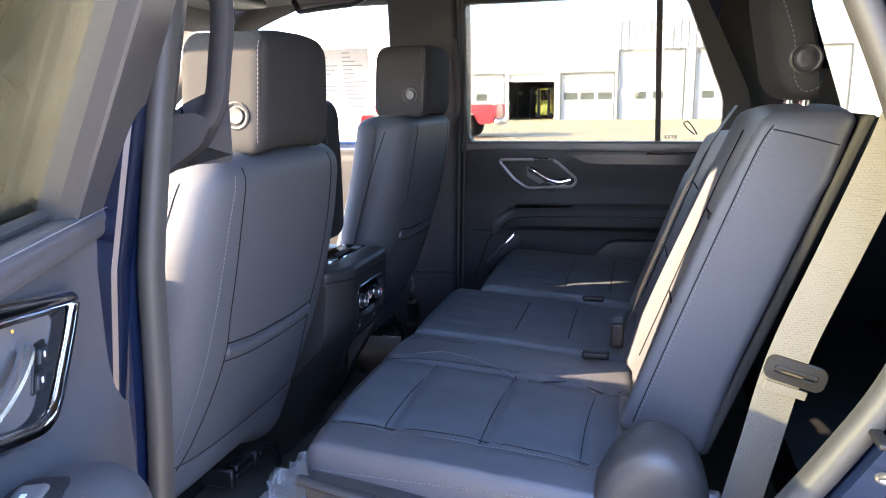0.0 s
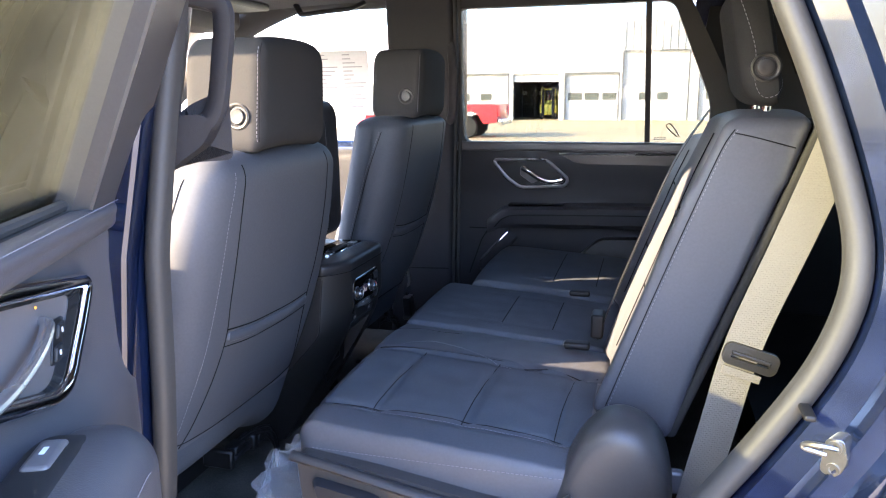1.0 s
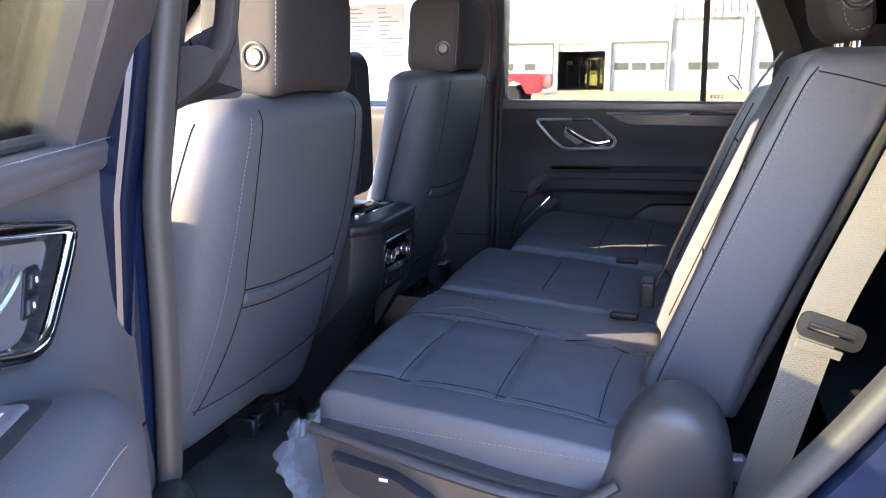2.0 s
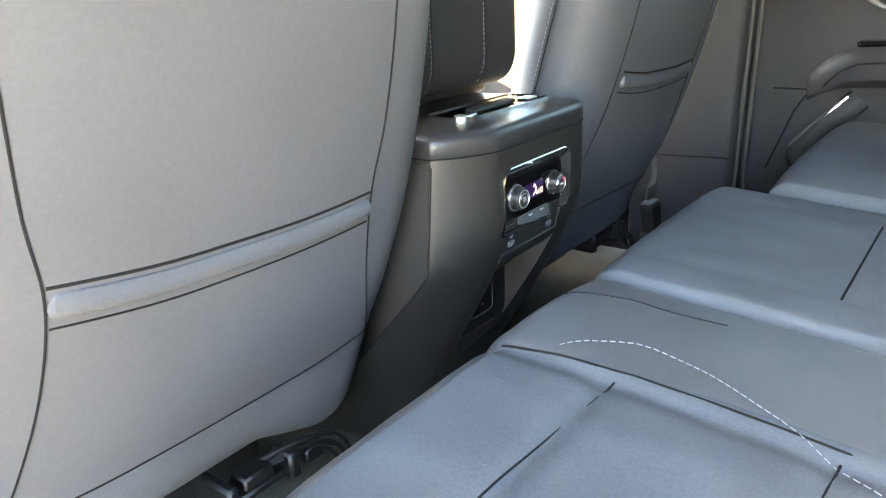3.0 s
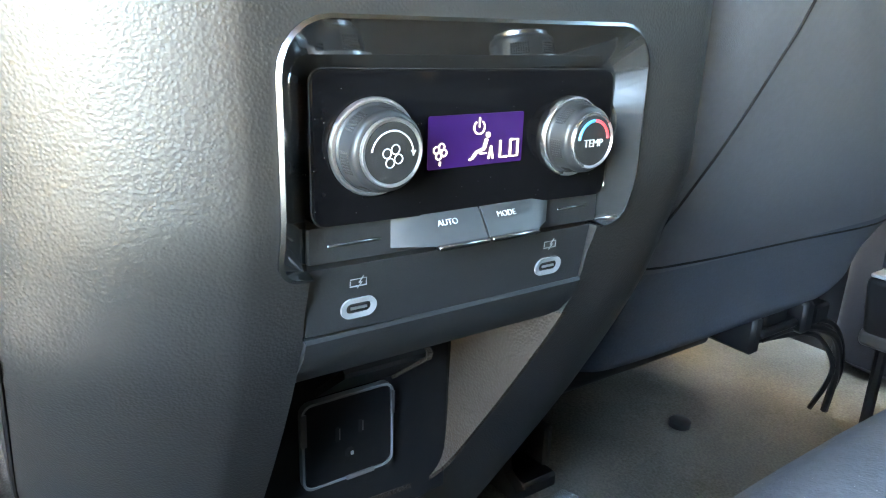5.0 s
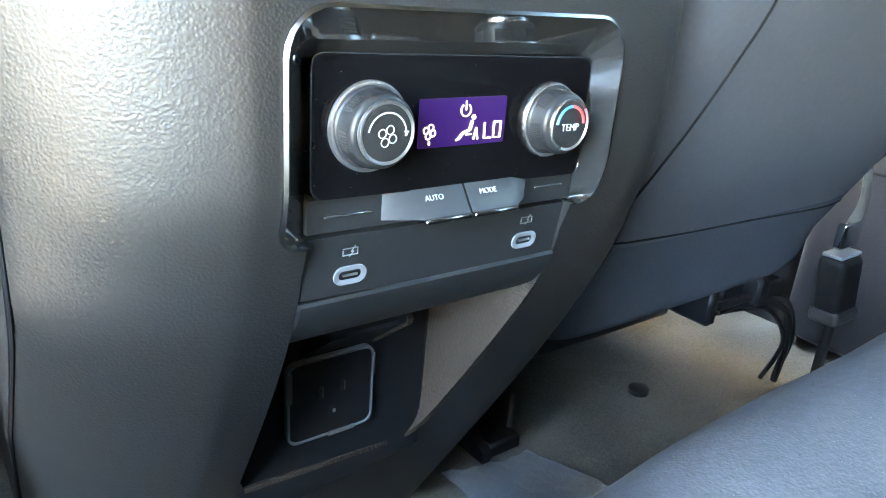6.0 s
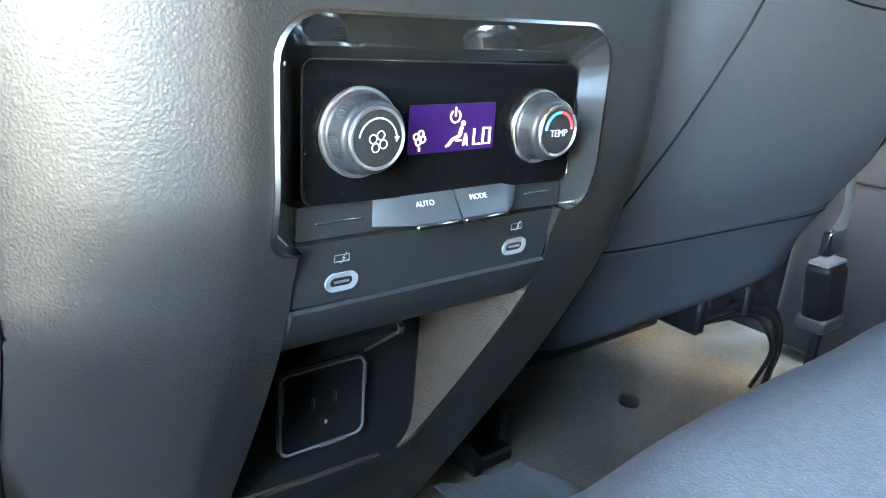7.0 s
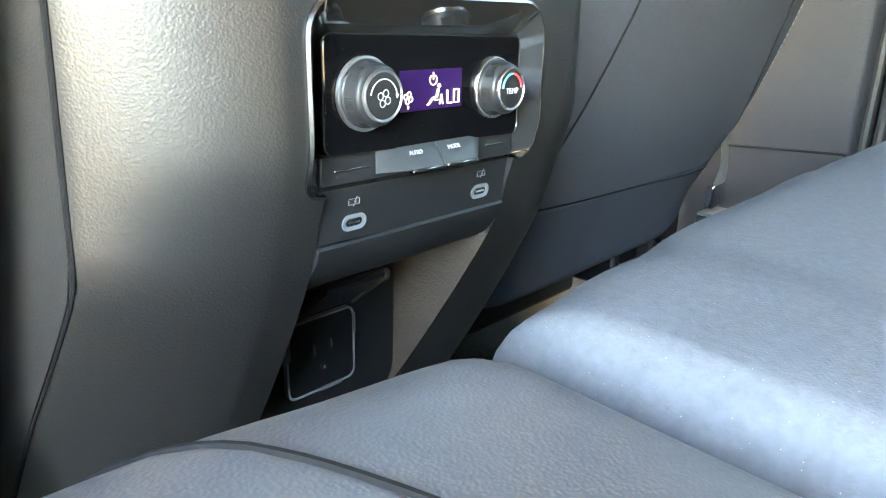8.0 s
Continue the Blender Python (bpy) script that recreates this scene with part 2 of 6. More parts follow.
def soft_box(x0, x1, y0, y1, z0, z1, r, div=(10, 10, 10), deform=None, corner=4):
    """A box with round edges of radius r (or one per axis), finely divided, bent by deform(point)."""
    c = Vector(((x0 + x1) / 2, (y0 + y1) / 2, (z0 + z1) / 2))
    h = ((x1 - x0) / 2, (y1 - y0) / 2, (z1 - z0) / 2)
    rr = (r, r, r) if not isinstance(r, tuple) else r
    rr = tuple(min(a, b * 0.999) for a, b in zip(rr, h))
    ticks = []
    for a in range(3):
        e = [h[a] - rr[a] * (1 - math.tan(math.pi / 4 * k / corner)) for k in range(corner + 1)]
        mid = [-(h[a] - rr[a]) + 2 * (h[a] - rr[a]) * k / div[a] for k in range(div[a] + 1)]
        ticks.append([-v for v in reversed(e)] + mid[1:-1] + e)
    bm, seen = bmesh.new(), {}

    def vert(p):
        k = tuple(round(v, 6) for v in p)
        if k not in seen:
            q = []
            for a in range(3):
                lim = h[a] - rr[a]
                q.append(max(-lim, min(lim, p[a])))
            d = Vector([(p[a] - q[a]) / rr[a] for a in range(3)])
            if d.length > 1e-9:
                d.normalize()
            w = Vector([q[a] + d[a] * rr[a] for a in range(3)]) + c
            seen[k] = bm.verts.new(deform(w) if deform else w)
        return seen[k]
    for a in range(3):
        b, d = (a + 1) % 3, (a + 2) % 3
        for sgn in (-1, 1):
            for i in range(len(ticks[b]) - 1):
                for j in range(len(ticks[d]) - 1):
                    quad = []
                    for u, v in ((i, j), (i + 1, j), (i + 1, j + 1), (i, j + 1)):
                        p = [0, 0, 0]
                        p[a], p[b], p[d] = sgn * h[a], ticks[b][u], ticks[d][v]
                        quad.append(vert(p))
                    if len(set(quad)) == 4:
                        bm.faces.new(quad)
    return bm


def rrect(w, h, r, n=5):
    """A rounded rectangle about the origin, as (u, v) pairs."""
    out = []
    for cx, cy, a0 in ((w / 2 - r, h / 2 - r, 0), (-w / 2 + r, h / 2 - r, 90), (-w / 2 + r, -h / 2 + r, 180), (w / 2 - r, -h / 2 + r, 270)):
        for k in range(n + 1):
            a = radians(a0 + 90 * k / n)
            out.append((cx + r * math.cos(a), cy + r * math.sin(a)))
    return out


def rounded(points, r, n=5):
    """A polygon of (u, v) corners with rounded corners."""
    out, m = [], len(points)
    for i, p in enumerate(points):
        p = Vector(p).to_2d()
        a, b = (Vector(points[i - 1]).to_2d() - p), (Vector(points[(i + 1) % m]).to_2d() - p)
        rr = min(r, a.length * 0.45, b.length * 0.45)
        s, e = p + a.normalized() * rr, p + b.normalized() * rr
        for k in range(n + 1):
            t = k / n
            out.append(tuple((1 - t) ** 2 * s + 2 * t * (1 - t) * p + t * t * e))
    return out


def slab(outline, put, d0, d1, bevel=0.002):
    """A plate of the 2D outline from depth d0 to d1, set in space by put(u, v, depth), its front edge eased."""
    c = Vector((sum(p[0] for p in outline) / len(outline), sum(p[1] for p in outline) / len(outline)))
    ext = max((Vector(p) - c).length for p in outline)
    k = 1 - bevel / ext if bevel else 1
    inner = [tuple(c + (Vector(p) - c) * k) for p in outline]
    s = 1 if d1 > d0 else -1
    rings = [[put(u, v, d0) for u, v in outline], [put(u, v, d1 - s * bevel) for u, v in outline]]
    if bevel:
        rings.append([put(u, v, d1) for u, v in inner])
    return loft(rings)


def band(outer, inner, put, d_out, d_in, d_back=None):
    """A frame between two outlines, from depth d_out at the outer one to d_in at the inner one."""
    d_back = min(d_out, d_in) - 0.004 if d_back is None else d_back
    rings = [[put(u, v, d_back) for u, v in outer], [put(u, v, d_out) for u, v in outer],
             [put(u, v, d_in) for u, v in inner], [put(u, v, d_back) for u, v in inner]]
    return loft(rings, loop=True)


def open_band(outer, inner, put, d_out, d_in, d_back):
    """As band(), between two open lines."""
    return loft([[put(*a, d_back), put(*a, d_out), put(*b, d_in), put(*b, d_back)] for a, b in zip(outer, inner)])


def hood(x0, x1, z0, z1, rt, rb, xa, xb, n=6):
    """An open line: in along the foot, up one side, across the top, down and in again at the foot."""
    q = [radians(90 * k / n) for k in range(n + 1)]
    left = [(xa, z0)] + [(x0 + rb - rb * math.sin(a), z0 + rb - rb * math.cos(a)) for a in q]
    left += [(x0, z0 + rb + (z1 - rt - z0 - rb) * k / 8) for k in range(1, 8)]
    left += [(x0 + rt - rt * math.cos(a), z1 - rt + rt * math.sin(a)) for a in q]
    right = [(xb, z0)] + [(x1 - rb + rb * math.sin(a), z0 + rb - rb * math.cos(a)) for a in q]
    right += [(x1, z0 + rb + (z1 - rt - z0 - rb) * k / 8) for k in range(1, 8)]
    right += [(x1 - rt + rt * math.cos(a), z1 - rt + rt * math.sin(a)) for a in q]
    return left + right[::-1]


def lathe(profile, put, n=28):
    """Turns (radius, depth) pairs about an axis; put(u, v, depth)."""
    return loft([[put(r * math.cos(2 * math.pi * k / n), r * math.sin(2 * math.pi * k / n), d) for k in range(n)] for r, d in profile])


def surface_tree(bm):
    from mathutils.bvhtree import BVHTree
    return BVHTree.FromBMesh(bm)


def on_surface(tree, pts, way, lift=0.0):
    """Lays points on a surface, coming along way."""
    way = Vector(way).normalized()
    out = []
    for p in pts:
        hit = tree.ray_cast(Vector(p) - way * 0.6, way)
        if hit[0] is not None:
            out.append(hit[0] - way * lift)
    return out


def stitches(path, length=0.0042, gap=0.0024, w=0.00048, up=(0, 0, 1)):
    """Short threads along path, joined into one mesh."""
    path = [Vector(p) for p in path]
    bm = bmesh.new()
    pos = [0.0]
    for a, b in zip(path, path[1:]):
        pos.append(pos[-1] + (b - a).length)

    def at(d):
        for i in range(len(pos) - 1):
            if pos[i + 1] >= d:
                t = (d - pos[i]) / max(1e-9, pos[i + 1] - pos[i])
                return path[i].lerp(path[i + 1], t)
        return path[-1]
    d = 0.0
    while d + length < pos[-1]:
        a, b = at(d), at(d + length)
        t = (b - a).normalized()
        s = t.cross(Vector(up)).normalized() if abs(t.dot(Vector(up))) < 0.98 else Vector((1, 0, 0))
        u = s.cross(t)
        ring = [[p + s * w * i + u * w * j for i, j in ((1, 0), (0, 1), (-1, 0), (0, -1))] for p in (a, b)]
        va, vb = [[bm.verts.new(q) for q in r] for r in ring]
        for i in range(4):
            bm.faces.new((va[i], va[(i + 1) % 4], vb[(i + 1) % 4], vb[i]))
        bm.faces.new(va[::-1]), bm.faces.new(vb)
        d += length + gap
    return bm


def lettering(body, size, m, mat, name, parent, depth=0.0002):
    """Words in the built-in font as a mesh, at the pose m."""
    cu = bpy.data.curves.new(name, "FONT")
    cu.body, cu.size, cu.extrude, cu.align_x, cu.align_y = body, size, depth, "CENTER", "CENTER"
    cu.offset = -0.012 * size
    ob = bpy.data.objects.new(name, cu)
    scene.collection.objects.link(ob)
    me = bpy.data.meshes.new_from_object(ob.evaluated_get(bpy.context.evaluated_depsgraph_get()))
    bpy.data.objects.remove(ob)
    me.transform(m)
    me.materials.clear()
    bm = bmesh.new()
    bm.from_mesh(me)
    return part(name, bm, mat, parent)

# ---------------------------------------------------------------- ground and the building across the yard


FRAMEGREY = material("galvanised_frame", (0.14, 0.145, 0.15), 0.5, vary=0.1)


def make_outside():
    bm = bmesh.new()
    xs = [-1500, -400, -120, -60] + [-40 + 4 * k for k in range(21)] + [60, 120, 400, 1500]
    grid = [[bm.verts.new((x, y, 0)) for y in xs] for x in xs]
    for i in range(len(xs) - 1):
        for j in range(len(xs) - 1):
            bm.faces.new((grid[i][j], grid[i + 1][j], grid[i + 1][j + 1], grid[i][j + 1]))
    tagged(part("ground", bm, CONCRETE), "pale sunlit concrete yard with fine stains", "ground", kind="structure")
    Y = 44.0
    b = thing("workshop_building", (0, Y, 0), "long white workshop building with roll-up garage doors", "building")
    doors = [(-20.0, -16.6, 2.78), (-15.8, -12.3, 2.78), (-11.5, -7.9, 2.78), (-7.6, -4.75, 2.8), (-4.37, -1.2, 2.77), (-0.95, 2.77, 4.0), (3.4, 7.1, 4.0), (8.0, 11.5, 4.0)]
    top = 5.75
    # wall in upright pieces between the openings, with lintels above them
    walls, x = [], -45.0
    for x0, x1, h in doors:
        walls.append(box(x, x0, Y, Y + 0.35, 0, top))
        walls.append(box(x0, x1, Y, Y + 0.35, h, top))
        x = x1
    walls.append(box(x, 40, Y, Y + 0.35, 0, top))
    part("wall", merge(*walls), STUCCO, b)
    part("parapet", box(-45, 40, Y - 0.05, Y + 0.4, top + 0.004, top + 0.14), STUCCO, b)
    part("roof", box(-45, 40, Y + 0.4, Y + 25, top - 0.3, top - 0.1), STUCCO, b)
    part("rear_wall", box(-45, 40, Y + 24.6, Y + 25, 0, top - 0.31), STUCCO, b)
    for i, (x0, x1, h) in enumerate(doors):
        if i == 3:
            continue
        leaf = part("garage_door", merge(*[box(x0, x1, Y + 0.2, Y + 0.25, h * k / 5 + 0.008, h * (k + 1) / 5 - 0.008, 0.01, 1) for k in range(5)],
                                         box(x0, x1, Y + 0.23, Y + 0.26, 0, h)), DOORWHITE, b, "closed white sectional garage door")
        wins = {2: [(-9.7, -9.0), (-11.1, -10.4)], 4: [(-4.2, -3.35), (-3.2, -2.35), (-2.15, -1.3)], 5: [(1.04, 1.68), (0.0, 0.7)]}.get(i, [(x0 + 0.4, x0 + 1.1), (x0 + 1.8, x0 + 2.5)])
        for w0, w1 in wins:
            part("window", box(w0, w1, Y + 0.185, Y + 0.21, 1.2, 1.64, 0.01, 1), DARKGLASS, leaf)
        part("door_frame", merge(box(x0 - 0.07, x0 + 0.02, Y - 0.02, Y + 0.19, 0, h), box(x1 - 0.02, x1 + 0.07, Y - 0.02, Y + 0.19, 0, h), box(x0 - 0.07, x1 + 0.07, Y - 0.02, Y + 0.19, h + 0.001, h + 0.09)), FRAMEGREY, b)
    # ribbed cladding over the tall doors
    part("cladding", merge(*[box(-0.9 + 0.42 * k, -0.84 + 0.42 * k, Y - 0.04, Y - 0.002, 4.1, top - 0.02) for k in range(20)]), material("rib_grey", (0.16, 0.17, 0.175), 0.5, vary=0.05), b)
    # the open bay
    part("bay_shell", merge(box(-8.2, -4.2, Y + 7.0, Y + 7.1, 0, 3.4), box(-8.3, -8.2, Y + 0.36, Y + 7.1, 0, 3.4), box(-4.2, -4.1, Y + 0.36, Y + 7.1, 0, 3.4),
                            box(-8.3, -4.1, Y + 0.36, Y + 7.1, 3.4, 3.5)), INSIDE, b, "dark workshop interior")
    part("raised_door", box(-7.6, -4.75, Y + 0.18, Y + 0.23, 2.32, 2.8, 0.01, 1), DOORWHITE, b)
    part("shelf", merge(*[box(-8.0, -4.4, Y + 5.5, Y + 5.9, z, z + 0.05) for z in (0.9, 1.5, 2.0)], *[box(x, x + 0.06, Y + 5.5, Y + 5.9, 0, 2.1) for x in (-8, -7.1, -6.2, -5.3, -4.46)]), GREY, b)
    for k in range(9):
        part("crate", box(-7.9 + 0.38 * k, -7.62 + 0.38 * k, Y + 5.45, Y + 5.8, 1.552, 1.8 + 0.04 * (k % 3), 0.01, 1), (DOORWHITE, INSIDE, GREY)[k % 3], b)
    f = thing("forklift", (-5.6, Y + 2.5, 0), "small yellow-green forklift parked in the open bay", "machine")
    part("body", merge(box(-6.2, -5.1, Y + 2, Y + 3.4, 0.25, 0.95, 0.08), box(-6.1, -5.2, Y + 2.6, Y + 3.5, 0.95, 1.2, 0.06)), YELLOW, f)
    part("mast", merge(box(-6.05, -5.9, Y + 1.9, Y + 2.0, 0.1, 1.9), box(-5.4, -5.25, Y + 1.9, Y + 2.0, 0.1, 1.9)), BLACK, f)
    part("overhead_guard", merge(*[box(x, x + 0.06, y, y + 0.06, 0.95, 1.85) for x in (-6.1, -5.26) for y in (Y + 2.1, Y + 3.3)], box(-6.1, -5.2, Y + 2.1, Y + 3.36, 1.85, 1.92)), YELLOW, f)
    for x in (-6.2, -5.3):
        part("wheel", lathe([(0.05, -0.1), (0.24, -0.09), (0.25, 0.09), (0.05, 0.1)], lambda u, v, d, x=x: Vector((x + 0.1 + d, Y + 2.2 + u, 0.25 + v)), 16), TYRE, f)


def make_pickup(x0, y, mat, name, label, flip=1):
    """A pickup truck with its tailgate at x0, its nose towards -x."""
    t = thing(name, (x0 - 2.8, y, 0), label, "truck")
    X = lambda u: x0 - u

    def side(outline, y0, y1):
        return loft([[Vector((X(u), yy, z)) for u, z in outline] for yy in (y0, y1)])
    low = rounded([(0.05, 0.55), (0.55, 0.5), (0.75, 0.85), (1.0, 0.95), (1.35, 0.95), (1.6, 0.85), (1.75, 0.45), (3.9, 0.42), (4.1, 0.85), (4.35, 0.95), (4.75, 0.95), (5.0, 0.85), (5.1, 0.5), (5.75, 0.5), (5.8, 0.95), (5.6, 1.12), (4.35, 1.2), (0.02, 1.2)], 0.08, 3)
    body = part("body", side(low, y - 0.98, y + 0.98), mat, t)
    cab = rounded([(1.75, 1.2), (1.85, 1.75), (2.1, 1.86), (3.3, 1.86), (3.6, 1.75), (4.3, 1.2)], 0.1, 3)
    part("cab", side(cab, y - 0.86, y + 0.86), mat, t)
    for w0, w1 in ((1.95, 2.75), (2.85, 3.7)):
        part("window", side(rounded([(w0, 1.24), (w0 + 0.08, 1.7), (w1 - 0.12, 1.7), (w1 + 0.1, 1.24)], 0.05, 3), y - 0.88, y - 0.865), DARKGLASS, t)
    part("windscreen", loft([[Vector((X(u), yy, z)) for u, z in ((3.66, 1.73), (4.28, 1.24), (4.25, 1.22), (3.62, 1.71))] for yy in (y - 0.78, y + 0.78)]), DARKGLASS, t)
    part("tailgate", box(X(0.0), X(-0.03), y - 0.8, y + 0.8, 0.72, 1.19, 0.02), mat, t)
    part("rear_bumper", box(X(0.0), X(-0.16), y - 0.95, y + 0.95, 0.46, 0.68, 0.05), SATIN, t)
    part("front_bumper", box(X(5.95), X(5.74), y - 0.95, y + 0.95, 0.42, 0.68, 0.06), SATIN, t)
    for s in (-1, 1):
        part("tail_light", box(X(0.02), X(-0.035), y + s * 0.9 - 0.07, y + s * 0.9 + 0.07, 0.78, 1.16, 0.02), REDP, t)
    for u in (1.17, 4.55):
        for s in (-1, 1):
            put = lambda a, b, d, u=u, s=s: Vector((X(u) + a, y + s * (0.85 + d), 0.4 + b))
            w = part("wheel", lathe([(0.22, -0.1), (0.37, -0.1), (0.4, -0.06), (0.4, 0.08), (0.37, 0.12), (0.24, 0.12)], put, 24), TYRE, t)
            part("rim", lathe([(0.02, 0.10), (0.08, 0.11), (0.21, 0.08), (0.24, 0.11), (0.24, 0.02), (0.02, 0.02)], put, 20), SATIN, w)
    return t


# ---------------------------------------------------------------- body of the car
OPEN_NEAR = [(0.01, 0.72), (0.048, 0.86), (0.07, 0.96), (0.084, 1.12), (0.092, 1.29), (0.107, 1.515), (0.130, 1.68), (0.195, 1.765), (0.32, 1.785), (0.52, 1.78), (0.63, 1.755),
             (0.712, 1.68), (0.765, 1.555), (0.795, 1.48), (0.823, 1.395), (0.836, 1.335), (0.832, 1.28), (0.812, 1.22), (0.776, 1.155), (0.735, 1.09), (0.66, 0.98),
             (0.56, 0.86), (0.47, 0.775), (0.36, 0.71), (0.22, 0.685), (0.08, 0.685)]


def ring_offset(pts, d):
    """The closed outline moved outwards by d."""
    out, m = [], len(pts)
    for i in range(m):
        a, b = Vector(pts[i - 1]), Vector(pts[(i + 1) % m])
        t = (b - a).normalized()
        out.append(Vector(pts[i]) + Vector((-t.y, t.x)) * d)
    return out


def make_body():
    car = thing("suv_body", (0.4, 0, 0.3), "dark blue painted SUV body with black interior trim", "car body")
    # floor with a step up under the bench, carpeted
    def floor_bend(p):
        q = p.copy()
        q.z += 0.006 * noise.noise(p * 9) + 0.003 * noise.noise(p * 30)
        return q
    bm = bmesh.new()
    xs, ys = [-1.3 + 0.05 * k for k in range(74)], [-0.80 + 0.05 * k for k in range(33)]
    gv = [[bm.verts.new(floor_bend(Vector((x, y, 0.642 + (0.02 if x > 0.3 else 0))))) for y in ys] for x in xs]
    for i in range(len(xs) - 1):
        for j in range(len(ys) - 1):
            bm.faces.new((gv[i][j], gv[i + 1][j], gv[i + 1][j + 1], gv[i][j + 1]))
    ext = bmesh.ops.extrude_face_region(bm, geom=bm.faces[:])
    for v in [g for g in ext["geom"] if isinstance(g, bmesh.types.BMVert)]:
        v.co.z -= 0.04
    part("floor_carpet", bm, CARPET, car, "dark grey carpet")
    # sill along the near side
    part("sill_trim", soft_box(-0.2, 0.7, -0.90, -0.79, 0.60, 0.682, 0.02, (12, 3, 2)), PLASTIC, car)
    part("sill_trim", soft_box(-0.2, 0.7, 0.79, 0.92, 0.60, 0.70, 0.02, (12, 3, 2)), PLASTIC, car)
    # headliner and roof
    def roof_at(x, y, z):
        return z - 0.05 * (y / 0.8) ** 2 - 0.02 * max(0, (-x - 0.2)) ** 2 * 4
    for nm, z, mat, w in (("headliner", 1.825, LINER, 0.74), ("roof", 1.90, PAINT, 0.80)):
        rings = [[Vector((x, y, roof_at(x, y, zz))) for y in [w * (k / 8 - 1) for k in range(17)]] for zz in (z, z + 0.02) for x in (-0.75, )]
        bm = bmesh.new()
        xs = [-0.85 + 0.12 * k for k in range(27)]
        ys = [w * (k / 8 - 1) for k in range(17)]
        lay = [[[bm.verts.new((x, y, roof_at(x, y, zz))) for y in ys] for x in xs] for zz in (z, z + 0.015)]
        for L in lay:
            for i in range(len(xs) - 1):
                for j in range(len(ys) - 1):
                    bm.faces.new((L[i][j], L[i + 1][j], L[i + 1][j + 1], L[i][j + 1]))
        part(nm, bm, mat, car)
    # near side: seal round the door opening and the painted frame outside it
    flat = [tuple(p) for p in curve([(x, 0, z) for x, z in OPEN_NEAR], 5, True)]
    ring = [(p[0], p[2]) for p in flat]
    if sum(ring[i - 1][0] * ring[i][1] - ring[i][0] * ring[i - 1][1] for i in range(len(ring))) > 0:
        ring = ring[::-1]

    def at(d, y):
        # the side leans inwards above the belt line
        return [Vector((p[0], y + 0.16 * max(0, p[1] - 1.30), p[1])) for p in ring_offset(ring, d)]
    bulb = [(0.0075 + 0.0125 * math.cos(radians(a)), -0.852 - 0.0135 * math.sin(radians(a))) for a in range(180, -1, -20)]
    part("door_seal", loft([at(*q) for q in [(-0.005, -0.842)] + bulb + [(0.0205, -0.842)]], loop=True), RUBBER, car, "black rubber door seal")
    part("door_frame_inner", loft([at(*q) for q in ((0.0208, -0.845), (0.0222, -0.872), (0.044, -0.884), (0.049, -0.908), (0.066, -0.916), (0.070, -0.938), (0.10, -0.945), (0.10, -0.86))], loop=True), PAINT, car, "glossy dark blue door jamb")
    # quarter panel behind the opening, its edge rolled
    q = [(0.90, 1.30), (0.905, 1.36), (0.885, 1.45), (0.85, 1.54), (0.80, 1.66), (0.76, 1.76), (0.86, 1.83), (0.98, 1.83), (1.14, 1.39), (2.08, 1.39), (2.16, 1.82), (2.3, 1.80), (2.4, 1.3), (2.4, 0.55), (0.62, 0.50), (0.62, 0.80), (0.75, 0.97), (0.86, 1.15)]
    trim = [(0.92, 0.64), (2.3, 0.64), (2.3, 1.80), (2.14, 1.80), (2.06, 1.40), (1.16, 1.40), (1.02, 1.80), (0.82, 1.80), (0.80, 1.66), (0.88, 1.42), (0.88, 1.3), (0.84, 1.15)]
    pane = [(1.12, 1.37), (0.97, 1.80), (2.17, 1.80), (2.10, 1.37)]
    for s in (-1, 1):
        y0 = 0.945 if s < 0 else 0.90
        side = lambda u, v, d, s=s, y0=y0: Vector((u, s * (y0 + d - 0.16 * max(0, v - 1.30)), v))
        part("quarter_panel", slab(rounded(q, 0.03, 3), side, 0.0, 0.045, 0.012), PAINT, car)
        part("quarter_trim", slab(trim, lambda u, v, d, s=s: Vector((u, s * (0.83 + d), v)), 0, 0.03, 0.0), BLACK, car)
        part("quarter_glass", slab(pane, lambda u, v, d, s=s: Vector((u, s * (0.868 + d - 0.16 * max(0, v - 1.30)), v)), 0, 0.004, 0.0), TINT, car, "tinted quarter glass").visible_shadow = True
    part("tailgate", merge(box(2.3, 2.38, -0.94, 0.94, 0.5, 1.36, 0.02), box(2.3, 2.38, -0.88, -0.74, 1.362, 1.88, 0.02), box(2.3, 2.38, 0.74, 0.88, 1.362, 1.88, 0.02), box(2.3, 2.38, -0.738, 0.738, 1.78, 1.88, 0.02)), BLACK, car)
    part("tailgate_glass", box(2.335, 2.341, -0.745, 0.745, 1.355, 1.785), TINT, car, "tinted tailgate glass")
    part("rear_floor", box(0.9, 2.3, -0.83, 0.83, 0.66, 0.80), BLACK, car)
    # near B pillar: trim inside, painted post outside
    post = curve([(-0.03, 0, 0.66), (0.005, 0, 0.86), (0.045, 0, 1.12), (0.065, 0, 1.30), (0.09, 0, 1.52), (0.12, 0, 1.80)], 6)
    def pillar(y_in, y_out, w_front, sgn, back=0.045, line=None):
        rings = []
        for p in line or post:
            lean = sgn * -0.16 * max(0, p.z - 1.30)
            a, b = y_in + lean, y_out + lean
            sec = rounded([(p.x + back, a), (p.x - w_front, a), (p.x - w_front - 0.02, b), (p.x + back + 0.02, b)], 0.015, 3)
            rings.append([Vector((u, v, p.z)) for u, v in sec])
        return loft(rings)
    part("pillar_trim", pillar(-0.79, -0.842, 0.065, -1, -0.006), SOFT, car)
